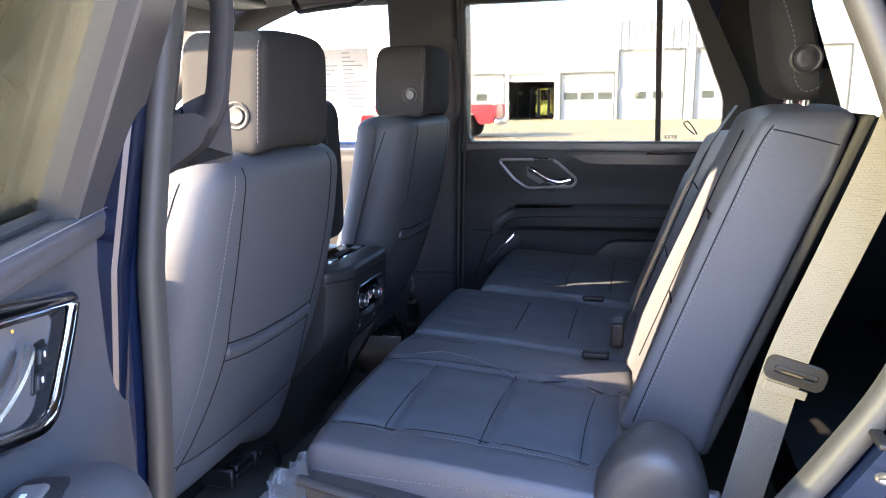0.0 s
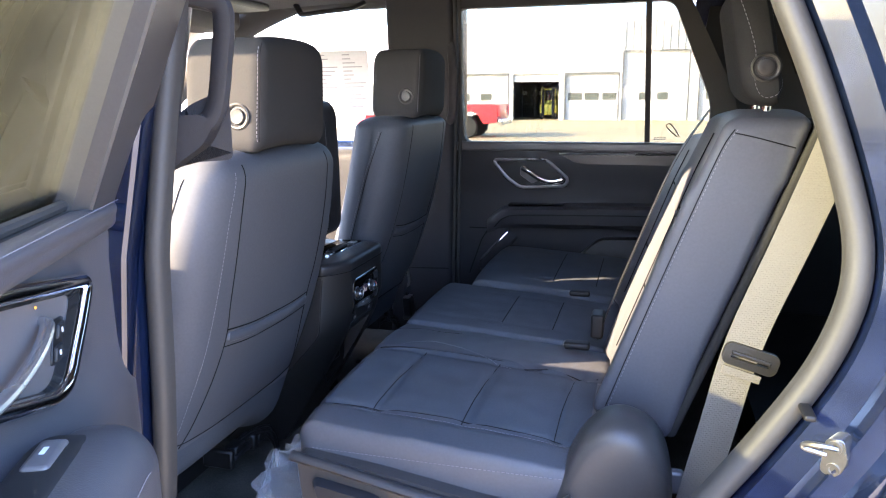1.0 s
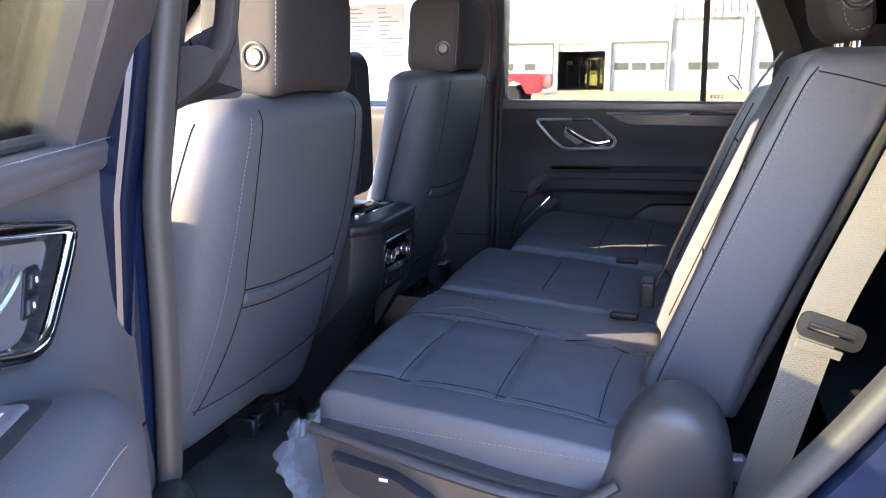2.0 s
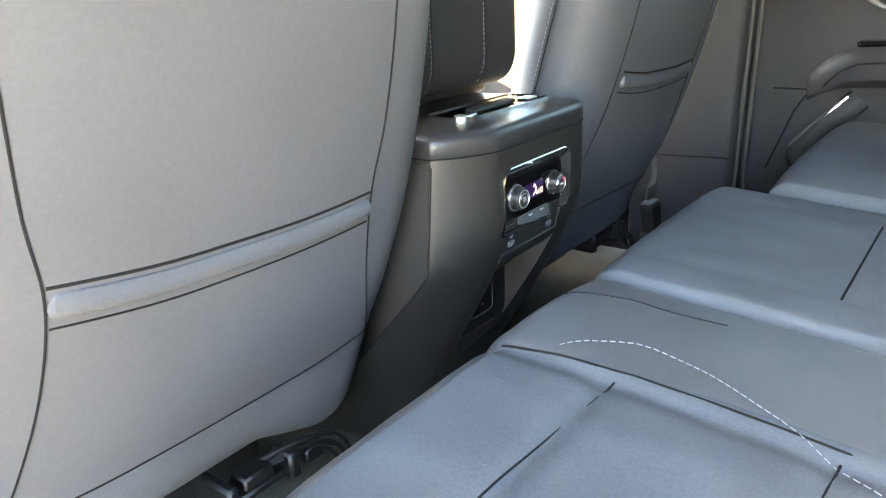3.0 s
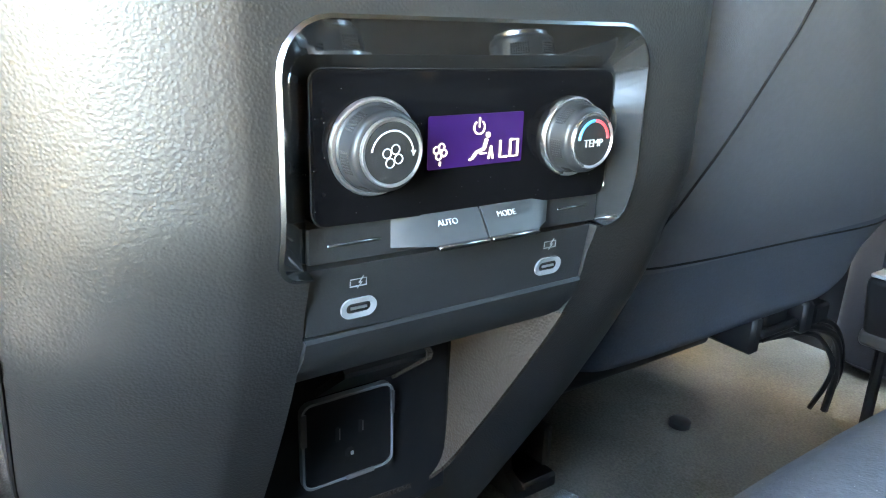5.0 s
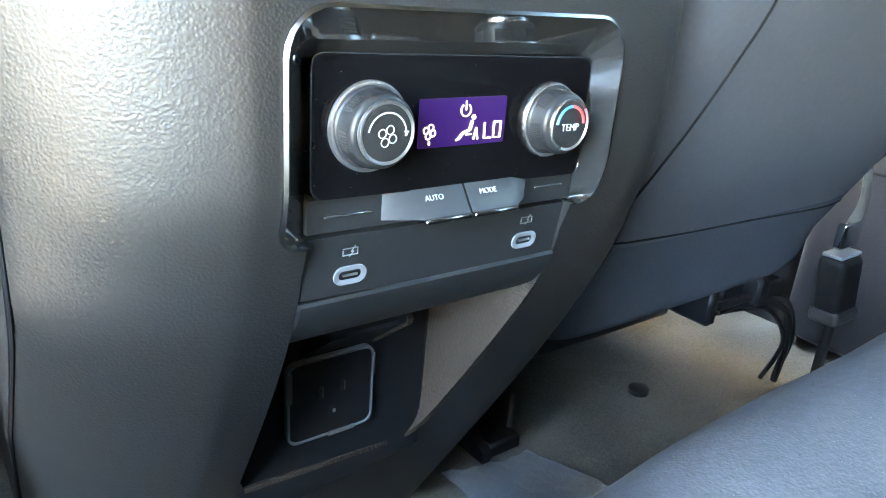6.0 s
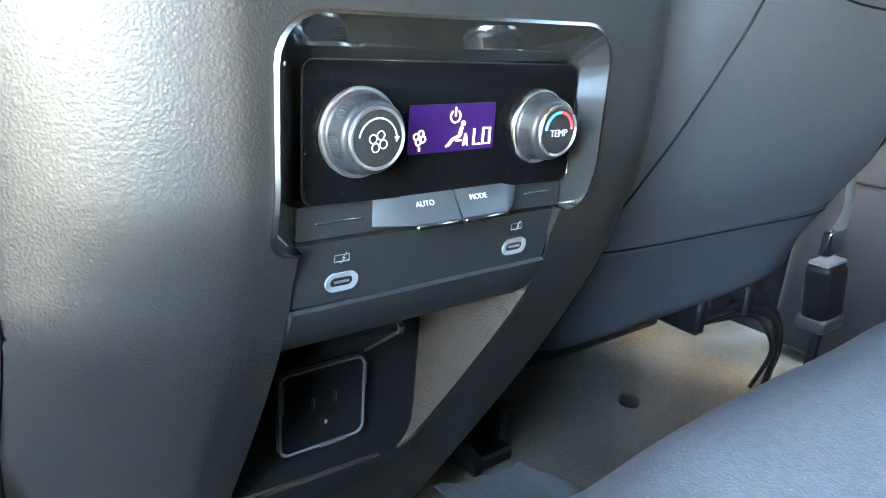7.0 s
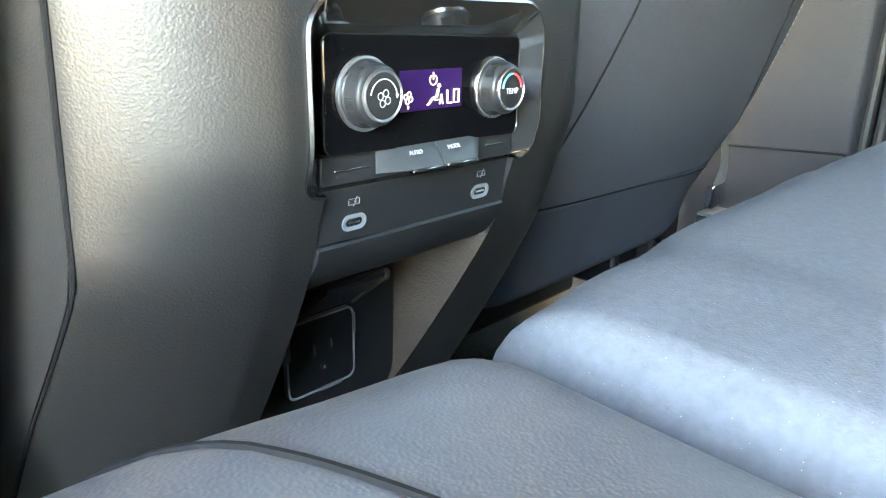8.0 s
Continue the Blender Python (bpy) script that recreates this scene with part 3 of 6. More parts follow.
    part("pillar_post", pillar(-0.845, -0.905, 0.05, -1, 0.0), PAINT, car)
    far_post = curve([(0.0, 0, 0.66), (0.005, 0, 0.95), (0.012, 0, 1.30), (0.025, 0, 1.60), (0.03, 0, 1.80)], 6)
    part("pillar_trim", pillar(0.755, 0.83, 0.20, 1, 0.012, far_post), SOFT, car, "black upholstered door pillar")
    part("pillar_post", pillar(0.832, 0.91, 0.17, 1, 0.012, far_post), PAINT, car)
    part("pillar_joint", tube([(-0.16, 0.7545, 0.893), (0.0, 0.7545, 0.899), (0.012, 0.7545, 0.899)], 0.0018, 6), SEAM, car)
    # weather strips beside the far pillar
    for dx in (0.020, 0.036):
        part("weather_strip", tube([(p.x + dx, 0.775 - 0.16 * max(0, p.z - 1.30), p.z) for p in far_post], 0.006, 8, up=(0, 1, 0)), RUBBER, car)
    # grab handles
    def grab(pts, r, nm="grab_handle"):
        part(nm, tube(curve(pts, 6), r, 10, up=(0, 1, 0), flat=0.7), SOFT, car, "black moulded grab handle")
    grab([(0.040, -0.796, 1.420), (0.085, -0.774, 1.432), (0.114, -0.764, 1.450), (0.126, -0.760, 1.475), (0.134, -0.759, 1.52), (0.141, -0.759, 1.566), (0.138, -0.762, 1.590), (0.112, -0.771, 1.600), (0.065, -0.790, 1.603)], 0.0145)
    foot = rounded([(0.030, 1.372), (0.070, 1.390), (0.110, 1.420), (0.124, 1.446), (0.110, 1.459), (0.070, 1.455), (0.030, 1.453)], 0.008, 4)
    part("handle_foot", slab(foot, lambda u, v, d: Vector((u, -0.796 + 0.36 * max(0, u - 0.02) + d * 0.024, v)), -0.5, 0.5, 0.15), SOFT, car)
    grab([(0.015, 0.75, 1.40), (0.03, 0.73, 1.41), (0.04, 0.715, 1.45), (0.042, 0.71, 1.55), (0.036, 0.71, 1.62), (0.02, 0.72, 1.66), (0.005, 0.73, 1.665)], 0.015)
    part("grab_handle", tube(curve([(-0.49, 0.70, 1.775), (-0.46, 0.67, 1.745), (-0.44, 0.655, 1.74), (-0.38, 0.65, 1.745), (-0.31, 0.65, 1.75), (-0.28, 0.665, 1.755), (-0.25, 0.70, 1.775)], 6), 0.011, 10, flat=0.7), SOFT, car)
    part("coat_hook", soft_box(-0.12, -0.095, 0.735, 0.75, 1.66, 1.69, 0.006, (2, 2, 2)), SOFT, car)
    # far side header above the windows and roof rail on the near side
    for y, s in ((0.74, 1), (-0.76, -1)):
        part("roof_rail", soft_box(-0.6, 2.3, min(y, y + s * 0.09), max(y, y + s * 0.09), 1.765, 1.88, 0.03, (20, 3, 3)), LINER, car)
        part("roof_edge", soft_box(-0.6, 2.3, min(y + s * 0.092, y + s * 0.15), max(y + s * 0.092, y + s * 0.15), 1.775, 1.905, 0.03, (20, 3, 3)), PAINT, car)
    # front of the cabin: A pillars, windscreen header, dashboard
    for s in (1, -1):
        a = curve([(-0.55, s * 0.79, 1.80), (-0.75, s * 0.80, 1.72), (-1.0, s * 0.82, 1.55), (-1.35, s * 0.85, 1.28)], 6)
        part("a_pillar", tube(a, 0.045, 10, up=(0, 1, 0)), LINER, car)
    part("windscreen_header", soft_box(-0.95, -0.72, -0.75, 0.75, 1.70, 1.80, 0.03, (4, 16, 3)), LINER, car)
    part("windscreen", loft([[Vector((x, y, z)) for y in [-0.76 + 0.19 * k for k in range(9)]] for x, z in ((-0.85, 1.73), (-1.1, 1.52), (-1.4, 1.25))], closed=False), CLEAR, car).visible_shadow = False
    part("chassis", box(-2.7, 2.2, -0.72, 0.72, 0.38, 0.60, 0.04), BLACK, car)
    part("dashboard", soft_box(-1.45, -0.95, -0.80, 0.80, 0.95, 1.24, 0.09, (6, 20, 6)), SOFT, car, "black dashboard")
    part("firewall", box(-1.5, -1.4, -0.9, 0.9, 0.3, 1.22, 0.02), BLACK, car)
    part("bonnet", soft_box(-2.9, -1.42, -0.95, 0.95, 0.5, 1.22, 0.12, (8, 12, 6)), PAINT, car)
    part("sun_visor", soft_box(-0.72, -0.52, -0.58, -0.2, 1.745, 1.768, 0.01, (6, 6, 1)), SOFT, car)
    part("sun_visor", soft_box(-0.72, -0.52, 0.2, 0.58, 1.745, 1.768, 0.01, (6, 6, 1)), SOFT, car)
    part("interior_mirror", soft_box(-0.93, -0.90, -0.13, 0.13, 1.60, 1.68, 0.012, (2, 8, 4)), BLACK, car)
    for x in (-1.75, 1.45):
        for s in (-1, 1):
            put = lambda a, b, d, x=x, s=s: Vector((x + a, s * (0.78 + d), 0.40 + b))
            w = part("wheel", lathe([(0.25, -0.13), (0.37, -0.13), (0.40, -0.09), (0.40, 0.09), (0.37, 0.13), (0.27, 0.13)], put, 28), TYRE, car)
            part("rim", lathe([(0.02, 0.08), (0.07, 0.10), (0.23, 0.06), (0.268, 0.12), (0.268, -0.1), (0.02, -0.1)], put, 24), SATIN, w)
    # driver's door, closed, with its glass
    part("front_door_panel", soft_box(-1.3, -0.045, -0.94, -0.80, 0.55, 1.33, 0.04, (16, 3, 12)), SOFT, car)
    part("front_door_panel", soft_box(-1.3, -0.22, 0.80, 0.94, 0.55, 1.30, 0.04, (16, 3, 12)), SOFT, car)
    for s, x1 in ((-1, -0.05), (1, -0.20)):
        part("front_door_skin", soft_box(-1.42, x1, min(s * 0.942, s * 0.985), max(s * 0.942, s * 0.985), 0.50, 1.32, (0.02, 0.018, 0.02), (10, 2, 8)), PAINT, car, "dark blue painted skin")
    for s in (1, -1):
        g = [(-1.25, 1.31), (-0.80, 1.66), (-0.55, 1.76), (-0.14, 1.775), (-0.16, 1.31)] if s > 0 else [(-1.25, 1.31), (-0.80, 1.66), (-0.55, 1.76), (0.03, 1.775), (0.0, 1.31)]
        part("front_door_glass", loft([[Vector((u, s * (0.87 + d - 0.16 * (v - 1.30)), v)) for u, v in g] for d in (0, 0.004)]), CLEAR, car).visible_shadow = False
    part("door_mirror", soft_box(-1.2, -1.02, -1.2, -1.0, 1.26, 1.42, 0.05, (4, 4, 4)), PAINT, car)
    return car


# ---------------------------------------------------------------- front seats
def back_x(z):
    """How far back the rear face of a front seat stands at a height."""
    t = max(0.0, min(1.0, (z - 0.80) / 0.58))
    return -0.125 + 0.29 * t - 0.115 * t * t


def make_front_seat(cy, lift, label, out):
    seat = thing("front_seat", (-0.35, cy, 0.645), label, "car seat", group="front seats")
    # backrest: bent to the lean, tapering and rounding towards the shoulders
    def bend(p):
        v = (p.z - 0.80) / 0.58
        w = 1.0 + 0.04 * math.sin(math.pi * min(1, max(0, v * 1.05))) - 0.05 * max(0, v - 0.8) / 0.2 - 0.08 * max(0, 0.25 - v) / 0.25
        if out < 0 and p.y > cy:
            w -= 0.10 * (max(0, 0.5 - v) / 0.5) ** 1.4
        y = (p.y - cy) * w
        x = back_x(p.z) + p.x
        edge = abs(y) / 0.235
        # the unseen front face is drawn out into wings, added to block sun
        x -= 0.022 * max(0, edge - 0.45) ** 1.6 * (1 if p.x > -0.08 else 5 if out < 0 else 13 if y > 0 else -1.4)
        z = p.z - 0.018 * (abs(y) / 0.25) ** 3 * max(0, v - 0.6)
        low_end = max(0, 1 - max(0, v) / 0.2)
        if out < 0:
            z -= 0.06 * max(0, (y / 0.22 - 0.3) / 0.7) * low_end
        else:
            z += 0.034 * max(0, (y / 0.22 - 0.6) / 0.4) ** 1.5 * low_end
        return Vector((x, cy + y, z))
    bm = soft_box(-0.16 if out > 0 else -0.21, 0.0, cy - 0.243, cy + 0.243, 0.757 if out > 0 else 0.80, 1.398, (0.055, 0.06, 0.03 if out > 0 else 0.05), (4, 18, 22), bend)
    tree = surface_tree(bm)
    dz = -0.025 if out > 0 else 0.0
    low = bm.copy()
    for half, keep in ((bm, 1), (low, -1)):
        bmesh.ops.delete(half, geom=[f for f in half.faces if keep * (f.calc_center_median().z - 0.900 - dz) < 0], context="FACES")
    back = part("backrest", bm, VINYL, seat)
    part("cloth_skirt", low, FABRIC, back, "grey cloth skirt")
    # raised rear panel between the seams
    def rear(pts, lift=0.0):
        return on_surface(tree, curve([(0.3, cy + y, z) for y, z in pts], 8), (-1, 0, 0), lift)
    panel = [(0.150, 1.375), (0.158, 1.28), (0.158, 1.16), (0.151, 1.09), (0.160, 1.02), (0.180, 0.95), (0.200, 0.90)]
    inboard = [(0.150, 1.375), (0.158, 1.28), (0.162, 1.16), (0.168, 1.052), (0.174, 1.015), (0.184, 0.969), (0.191, 0.943), (0.200, 0.905)]
    for s in (1, -1):
        part("seam", tube(rear([(s * a, z) for a, z in (inboard if s < 0 and out > 0 else panel)], 0.0003), 0.0010, 6, up=(1, 0, 0)), SEAM, back)
    st = rear([(out * y, z) for y, z in [(0.175, 1.365), (0.190, 1.28), (0.196, 1.18), (0.200, 1.08), (0.210, 0.98), (0.214, 0.91)]], 0.0008)
    part("stitching", stitches(st, up=(1, 0, 0)), THREAD, back, "pale stitching")
    # map pocket: a raised mouth with a band below
    mouth = rear([(-0.149, 1.097), (-0.07, 1.086), (0.0, 1.082), (0.07, 1.080), (0.150, 1.083)], 0.002)
    sunk = [0.014 if k in (0, len(mouth) - 1) else 0.0 for k in range(len(mouth))]
    part("map_pocket", tube([p + Vector((-0.004 - d, 0, -0.010)) for p, d in zip(mouth, sunk)], 0.0095, 10, up=(1, 0, 0), flat=0.62), VINYL, back)
    part("seam", tube([p + Vector((-0.0015, 0, 0.0035)) for p in mouth], 0.0017, 6, up=(1, 0, 0)), SEAM, back)
    part("seam", tube(rear([(-0.150, 1.070), (-0.07, 1.058), (0.0, 1.054), (0.07, 1.053), (0.150, 1.056)], 0.0003), 0.0009, 6, up=(1, 0, 0)), SEAM, back)
    hem = [(-0.205, 0.908), (-0.1, 0.900), (0.0, 0.898), (0.1, 0.900), (0.205, 0.908)] if out < 0 else [(-0.205, 0.897), (-0.1, 0.8935), (0.0, 0.890), (0.1, 0.885), (0.205, 0.882)]
    skirt = rear([(y, z + dz) for y, z in hem], 0.0003)
    part("seam", tube(skirt, 0.0010, 6, up=(1, 0, 0)), SEAM, back)
    # outboard side seam
    side = on_surface(tree, curve([(back_x(z) - d, cy - 0.6, z) for z, d in ((1.36, 0.06), (1.28, 0.075), (1.15, 0.085), (1.0, 0.08), (0.9, 0.07))], 6), (0, 1, 0), 0.0006)
    part("seam", tube(side, 0.0009, 6, up=(0, 1, 0)), SEAM, back)
    part("stitching", stitches([p + Vector((-0.006, 0, 0)) for p in side], up=(0, 1, 0)), THREAD, back)
    # headrest on two posts
    hz = 1.397
    def hbend(p):
        v = (p.z - hz) / 0.17
        y = (p.y - cy) * (1 - 0.07 * v * v)
        return Vector((p.x + 0.008 * v - 0.005 * (abs(y) / 0.12) ** 2 * (1 if p.x > 0.01 else -0.6), cy + y, p.z - 0.010 * (abs(y) / 0.12) ** 3))
    hb = soft_box(-0.088, 0.064, cy - 0.124, cy + 0.124, hz, hz + 0.180, (0.024, 0.022, 0.035), (4, 10, 8), hbend)
    ht = surface_tree(hb)
    head = part("headrest", hb, SUEDE, seat)
    ring = on_surface(ht, curve([(0.050, cy - 0.4, hz + 0.012), (0.053, cy - 0.4, hz + 0.06), (0.056, cy - 0.4, hz + 0.12), (0.056, cy - 0.4, hz + 0.165)], 6), (0, 1, 0), 0.0006)
    if len(ring) > 3:
        part("stitching", stitches(ring, up=(0, 1, 0)), THREAD, head)
        part("seam", tube([p + Vector((0.004, 0, 0)) for p in ring], 0.0007, 6, up=(0, 1, 0)), SEAM, head)
    put = lambda u, v, d: Vector((0.020 + u, cy - 0.121 - d, hz + 0.052 + v))
    bt = part("release_button", lathe([(0.004, -0.01), (0.021, -0.01), (0.0215, 0.0035), (0.019, 0.005), (0.0165, 0.004), (0.016, 0.0015), (0.013, 0.0015), (0.0125, 0.0045), (0.011, 0.0055), (0.004, 0.0045)], put, 28), GRAIN, head, "round grey push button")
    for s in (-1, 1):
        part("post", tube([(-0.005, cy + s * 0.065, 1.30), (0.0, cy + s * 0.065, hz + 0.03)], 0.006, 10, up=(0, 1, 0)), SATIN, head)
        part("collar", lathe([(0.004, -0.01), (0.016, -0.01), (0.016, 0.003), (0.008, 0.006)], lambda u, v, d, s=s: Vector((-0.002 + u, cy + s * 0.065 + v, 1.383 + d)), 14), BLACK, head)
    # cushion, shield and rails
    part("cushion", soft_box(-0.66, -0.17, cy - 0.25, cy + 0.25, 0.80, 0.97, (0.05, 0.05, 0.05), (8, 8, 4), lambda p: Vector((p.x, p.y, p.z + 0.03 * max(0, (-p.x - 0.3)) / 0.3))), VINYL, seat)
    part("side_shield", soft_box(-0.60, -0.12, cy - 0.272, cy - 0.252, 0.78, 0.90, 0.009, (6, 1, 3)), PLASTIC, seat)
    # seat frame filled down to the floor, added to keep light from ahead out
    part("under_frame_block", soft_box(-0.60, -0.26, cy - 0.158, cy + 0.158, 0.662, 0.80, 0.01, (3, 3, 1)), BLACK, seat)
    for s in (-1, 1):
        part("rail", box(-0.62, -0.36, cy + s * 0.185 - 0.02, cy + s * 0.185 + 0.02, 0.648, 0.69, 0.004, 1), BLACK, seat)
        for x in (-0.55, -0.40):
            part("bracket", box(x - 0.02, x + 0.02, cy + s * 0.185 - 0.012, cy + s * 0.185 + 0.012, 0.688, 0.74, 0.003, 1), BLACK, seat)
    part("latch_plate", box(-0.20, -0.13, cy + 0.02, cy + 0.035, 0.735, 0.775, 0.004, 1), BLACK, seat)
    part("latch_arm", box(-0.17, -0.13, cy + 0.0352, cy + 0.0998, 0.748, 0.758, 0.003, 1), BLACK, seat)
    part("latch_hook", box(-0.16, -0.125, cy + 0.10, cy + 0.118, 0.74, 0.775, 0.004, 1), BLACK, seat)
    part("connector", box(-0.165, -0.135, cy + 0.045, cy + 0.085, 0.752, 0.772, 0.003, 1), BLACK, seat, "black wiring plug")
    part("connector", box(-0.155, -0.130, cy + 0.128, cy + 0.158, 0.742, 0.764, 0.003, 1), BLACK, seat, "black wiring plug")
    for k, (dy, dz, r) in enumerate(((0.0, 0.0, 0.0042), (0.010, 0.006, 0.0030), (-0.009, -0.005, 0.0030))):
        wire = curve([(-0.150 - 0.004 * k, cy + 0.070 + dy, 0.764 + dz), (-0.136, cy + 0.115 + dy, 0.772 + dz), (-0.124 - 0.005 * k, cy + 0.165 + dy, 0.756 + dz), (-0.124, cy + 0.188 + dy, 0.712), (-0.132 - 0.006 * k, cy + 0.198 + dy, 0.652)], 8)
        part("wire", tube(wire, r, 8), BLACK, seat)
    for o in seat.children:
        if o.name.split(".")[0] not in ("rail", "bracket", "wire"):
            o.location.z += lift
    return seat


# ---------------------------------------------------------------- console between the front seats
def console_x(z):
    """The rear face: upright above, running forwards below the knee."""
    k = 0.945
    s = max(0.0, min(1.0, (z - 0.962) / 0.045))
    return 0.0105 * s * s * (3 - 2 * s) if z >= k + 0.03 else -0.62 * (k + 0.03 - z) ** 2 / ((k + 0.03 - z) + 0.045)


RP = lambda u, v, d: Vector((d, u, v))             # panel coordinates: y, z and depth to the rear


def joint_x(z):
    """The joint with the near side panel: nearly upright above the knee, running forwards below it."""
    q = max(0.0, 0.956 - z)
    return -0.034 - 0.1 * (1.05 - z) - 0.82 * q * q / (q + 0.012)


def near_half(z):
    return 0.1540 - 0.012 * max(0, (0.85 - z) / 0.2)


def near_corner(x, jx, w, crease=0.087):
    """The corner towards the open door: a soft crease beside the bezel, then an even round to the side."""
    a0, a1 = radians(17), radians(50)
    pts = [(jx - 0.006, -w), (jx - 0.002, -w + 0.0001)]
    for k in range(13):
        a = a1 + (a0 - a1) * k / 12
        pts.append((x - (x - jx) * (math.cos(a0) - math.cos(a)) / (math.cos(a0) - math.cos(a1)), -crease - (w - 0.0008 - crease) * (math.sin(a) - math.sin(a0)) / (math.sin(a1) - math.sin(a0))))
    return pts[:-1] + [(x - 0.0006, -crease - 0.0018), (x, -crease + 0.0016)]


def make_console():
    c = thing("centre_console", (-0.2, 0, 0.645), "black centre console with rear climate controls", "console")
    zs = [0.65, 0.68, 0.72, 0.76, 0.80, 0.83, 0.86, 0.89, 0.91, 0.93, 0.945, 0.96, 0.968, 0.975, 0.982, 0.99, 0.998, 1.007, 1.03, 1.05, 1.0884]
    def section(z, grow=0.0, top=False):
        x = console_x(z) + grow
        w = 0.1365 + grow - 0.012 * max(0, (0.85 - z) / 0.2)
        wn = near_half(z) + grow
        sec = [(-0.62, -wn), (-0.34, -wn), (joint_x(z) - 0.02, -wn), *near_corner(x, joint_x(z) + grow, wn),
               (x, -0.03), (x, 0.03), (x, w - 0.044), (x - 0.0010, w - 0.031), (x - 0.0033, w - 0.019), (x - 0.0075, w - 0.009), (x - 0.0135, w - 0.0025), (x - 0.0190, w - 0.0004), (x - 0.026, w), (x - 0.085, w), (-0.30, w), (-0.62, w)]
        return [Vector((a, b, z)) for a, b in sec]
    # the shell is cut open behind the panel and the outlet niche
    bm = loft([section(z) for z in zs])
    hole = hood(-0.0776, 0.0801, 0.9815, 1.0641, 0.017, 0.009, -0.066, 0.0672)[1:-1] + [(0.0672, 0.9815), (0.068, 0.945), (0.0485, 0.836), (0.0440, 0.824), (0.0380, 0.8195), (-0.062, 0.824), (-0.066, 0.834), (-0.066, 0.945), (-0.066, 0.9815)]
    shell = part("shell", bm, GRAIN, c, "grained black plastic shell")
    cutter = bpy.data.meshes.new("cut")
    cb = loft([[Vector((x, y, z)) for y, z in hole] for x in (-0.075, 0.05)])
    bmesh.ops.recalc_face_normals(cb, faces=cb.faces)
    cb.to_mesh(cutter)
    cb.free()
    cut = new("cut", cutter)
    mod = shell.modifiers.new("cut", "BOOLEAN")
    mod.object, mod.solver, mod.operation = cut, "EXACT", "DIFFERENCE"
    bpy.context.view_layer.update()
    solid = bpy.data.meshes.new_from_object(shell.evaluated_get(bpy.context.evaluated_depsgraph_get()))
    shell.modifiers.clear()
    shell.data = solid
    bpy.data.objects.remove(cut)
    solid.set_sharp_from_angle(angle=radians(38))
    # lid, a soft pad with a front-to-back crown
    def lid_sec(z, inset, dx):
        w, x = 0.1371 - inset, 0.0112 - inset + dx
        wn = 0.1546 - inset
        sec = [(-0.34, -wn), (x - 0.062, -wn), *near_corner(x, x - 0.0415, wn, 0.087 - inset * 0.3),
               (x, 0.0), (x, w - 0.044), (x - 0.0010, w - 0.031), (x - 0.0033, w - 0.019), (x - 0.0075, w - 0.009), (x - 0.0135, w - 0.0025), (x - 0.0190, w - 0.0004), (x - 0.026, w), (-0.34, w)]
        return [Vector((a, b, z)) for a, b in sec]
    part("lid", loft([lid_sec(*q) for q in ((1.089, 0.001, 0), (1.091, 0.0, 0), (1.104, 0.0, 0), (1.1085, 0.0008, 0), (1.1118, 0.003, -0.001), (1.1138, 0.0065, -0.002), (1.1145, 0.011, -0.003))]), LIDPAD, c, "soft black pad over the console's rear end")
    # cup holder tray in the top, chrome edged
    T = lambda u, v, d: Vector((u, v, 1.1145 + d))
    tray = rounded([(-0.108, -0.070), (-0.062, -0.070), (-0.043, -0.054), (-0.038, 0.120), (-0.108, 0.120)], 0.012, 5)
    tin = rounded([(-0.106, -0.066), (-0.064, -0.066), (-0.047, -0.052), (-0.042, 0.116), (-0.106, 0.116)], 0.011, 5)
    part("tray_rim", band(tray, tin, T, 0.0035, 0.0035, -0.001), CHROME, c, "thin chrome rim")
    part("tray", slab(tin, T, -0.001, 0.002, 0.0), PIANO, c, "glossy black tray")
    part("tray_lip", soft_box(-0.074, -0.056, -0.030, 0.058, 1.1166, 1.1225, 0.003, (3, 8, 2)), MATTE, c)
    for y in (-0.050, 0.090):
        part("tray_button", soft_box(-0.068, -0.050, y - 0.012, y + 0.012, 1.1166, 1.1195, 0.0014, (2, 3, 1)), SATIN, c)
    part("armrest_hinge", soft_box(-0.205, -0.165, -0.125, 0.150, 1.1150, 1.140, 0.006, (3, 8, 1)), MATTE, c)
    rest = soft_box(-0.210, -0.110, -0.140, 0.163, 1.1310, 1.470, (0.030, 0.026, 0.045), (4, 10, 12), lambda p: Vector((p.x - 0.03 * max(0, p.z - 1.30), p.y, p.z)))
    rt = surface_tree(rest)
    part("armrest", rest, SOFT, c, "padded black leather armrest folded upright")
    for y in (-0.046, 0.066):
        ln = on_surface(rt, [(0.2, y + 0.004 * k / 20, 1.140 + 0.0140 * k) for k in range(21)], (-1, 0, 0), 0.0004)
        part("stitching", stitches(ln, 0.004, 0.0022, 0.0005, up=(1, 0, 0)), THREAD, c)
        part("seam", tube([p + Vector((0, 0.003, -0.0004)) for p in ln], 0.0006, 6, up=(1, 0, 0)), SEAM, c)
    # soft side panels ahead of the joints
    for s in (-1, 1):
        rings = []
        for k in range(22):
            z = 0.66 + 0.0202 * k
            w = near_half(z) if s < 0 else 0.1365 - 0.012 * max(0, (0.85 - z) / 0.2)
            x = joint_x(z) - 0.002 if s < 0 else console_x(z) - 0.024
            rings.append([Vector((a, s * b, z)) for a, b in ((-0.60, w + 0.0014), (x - 0.002, w + 0.0014), (x, w + 0.0008), (x, w - 0.002), (-0.60, w - 0.002))])
        part("side_panel", loft(rings), SIDE, c, "matte black side panel")
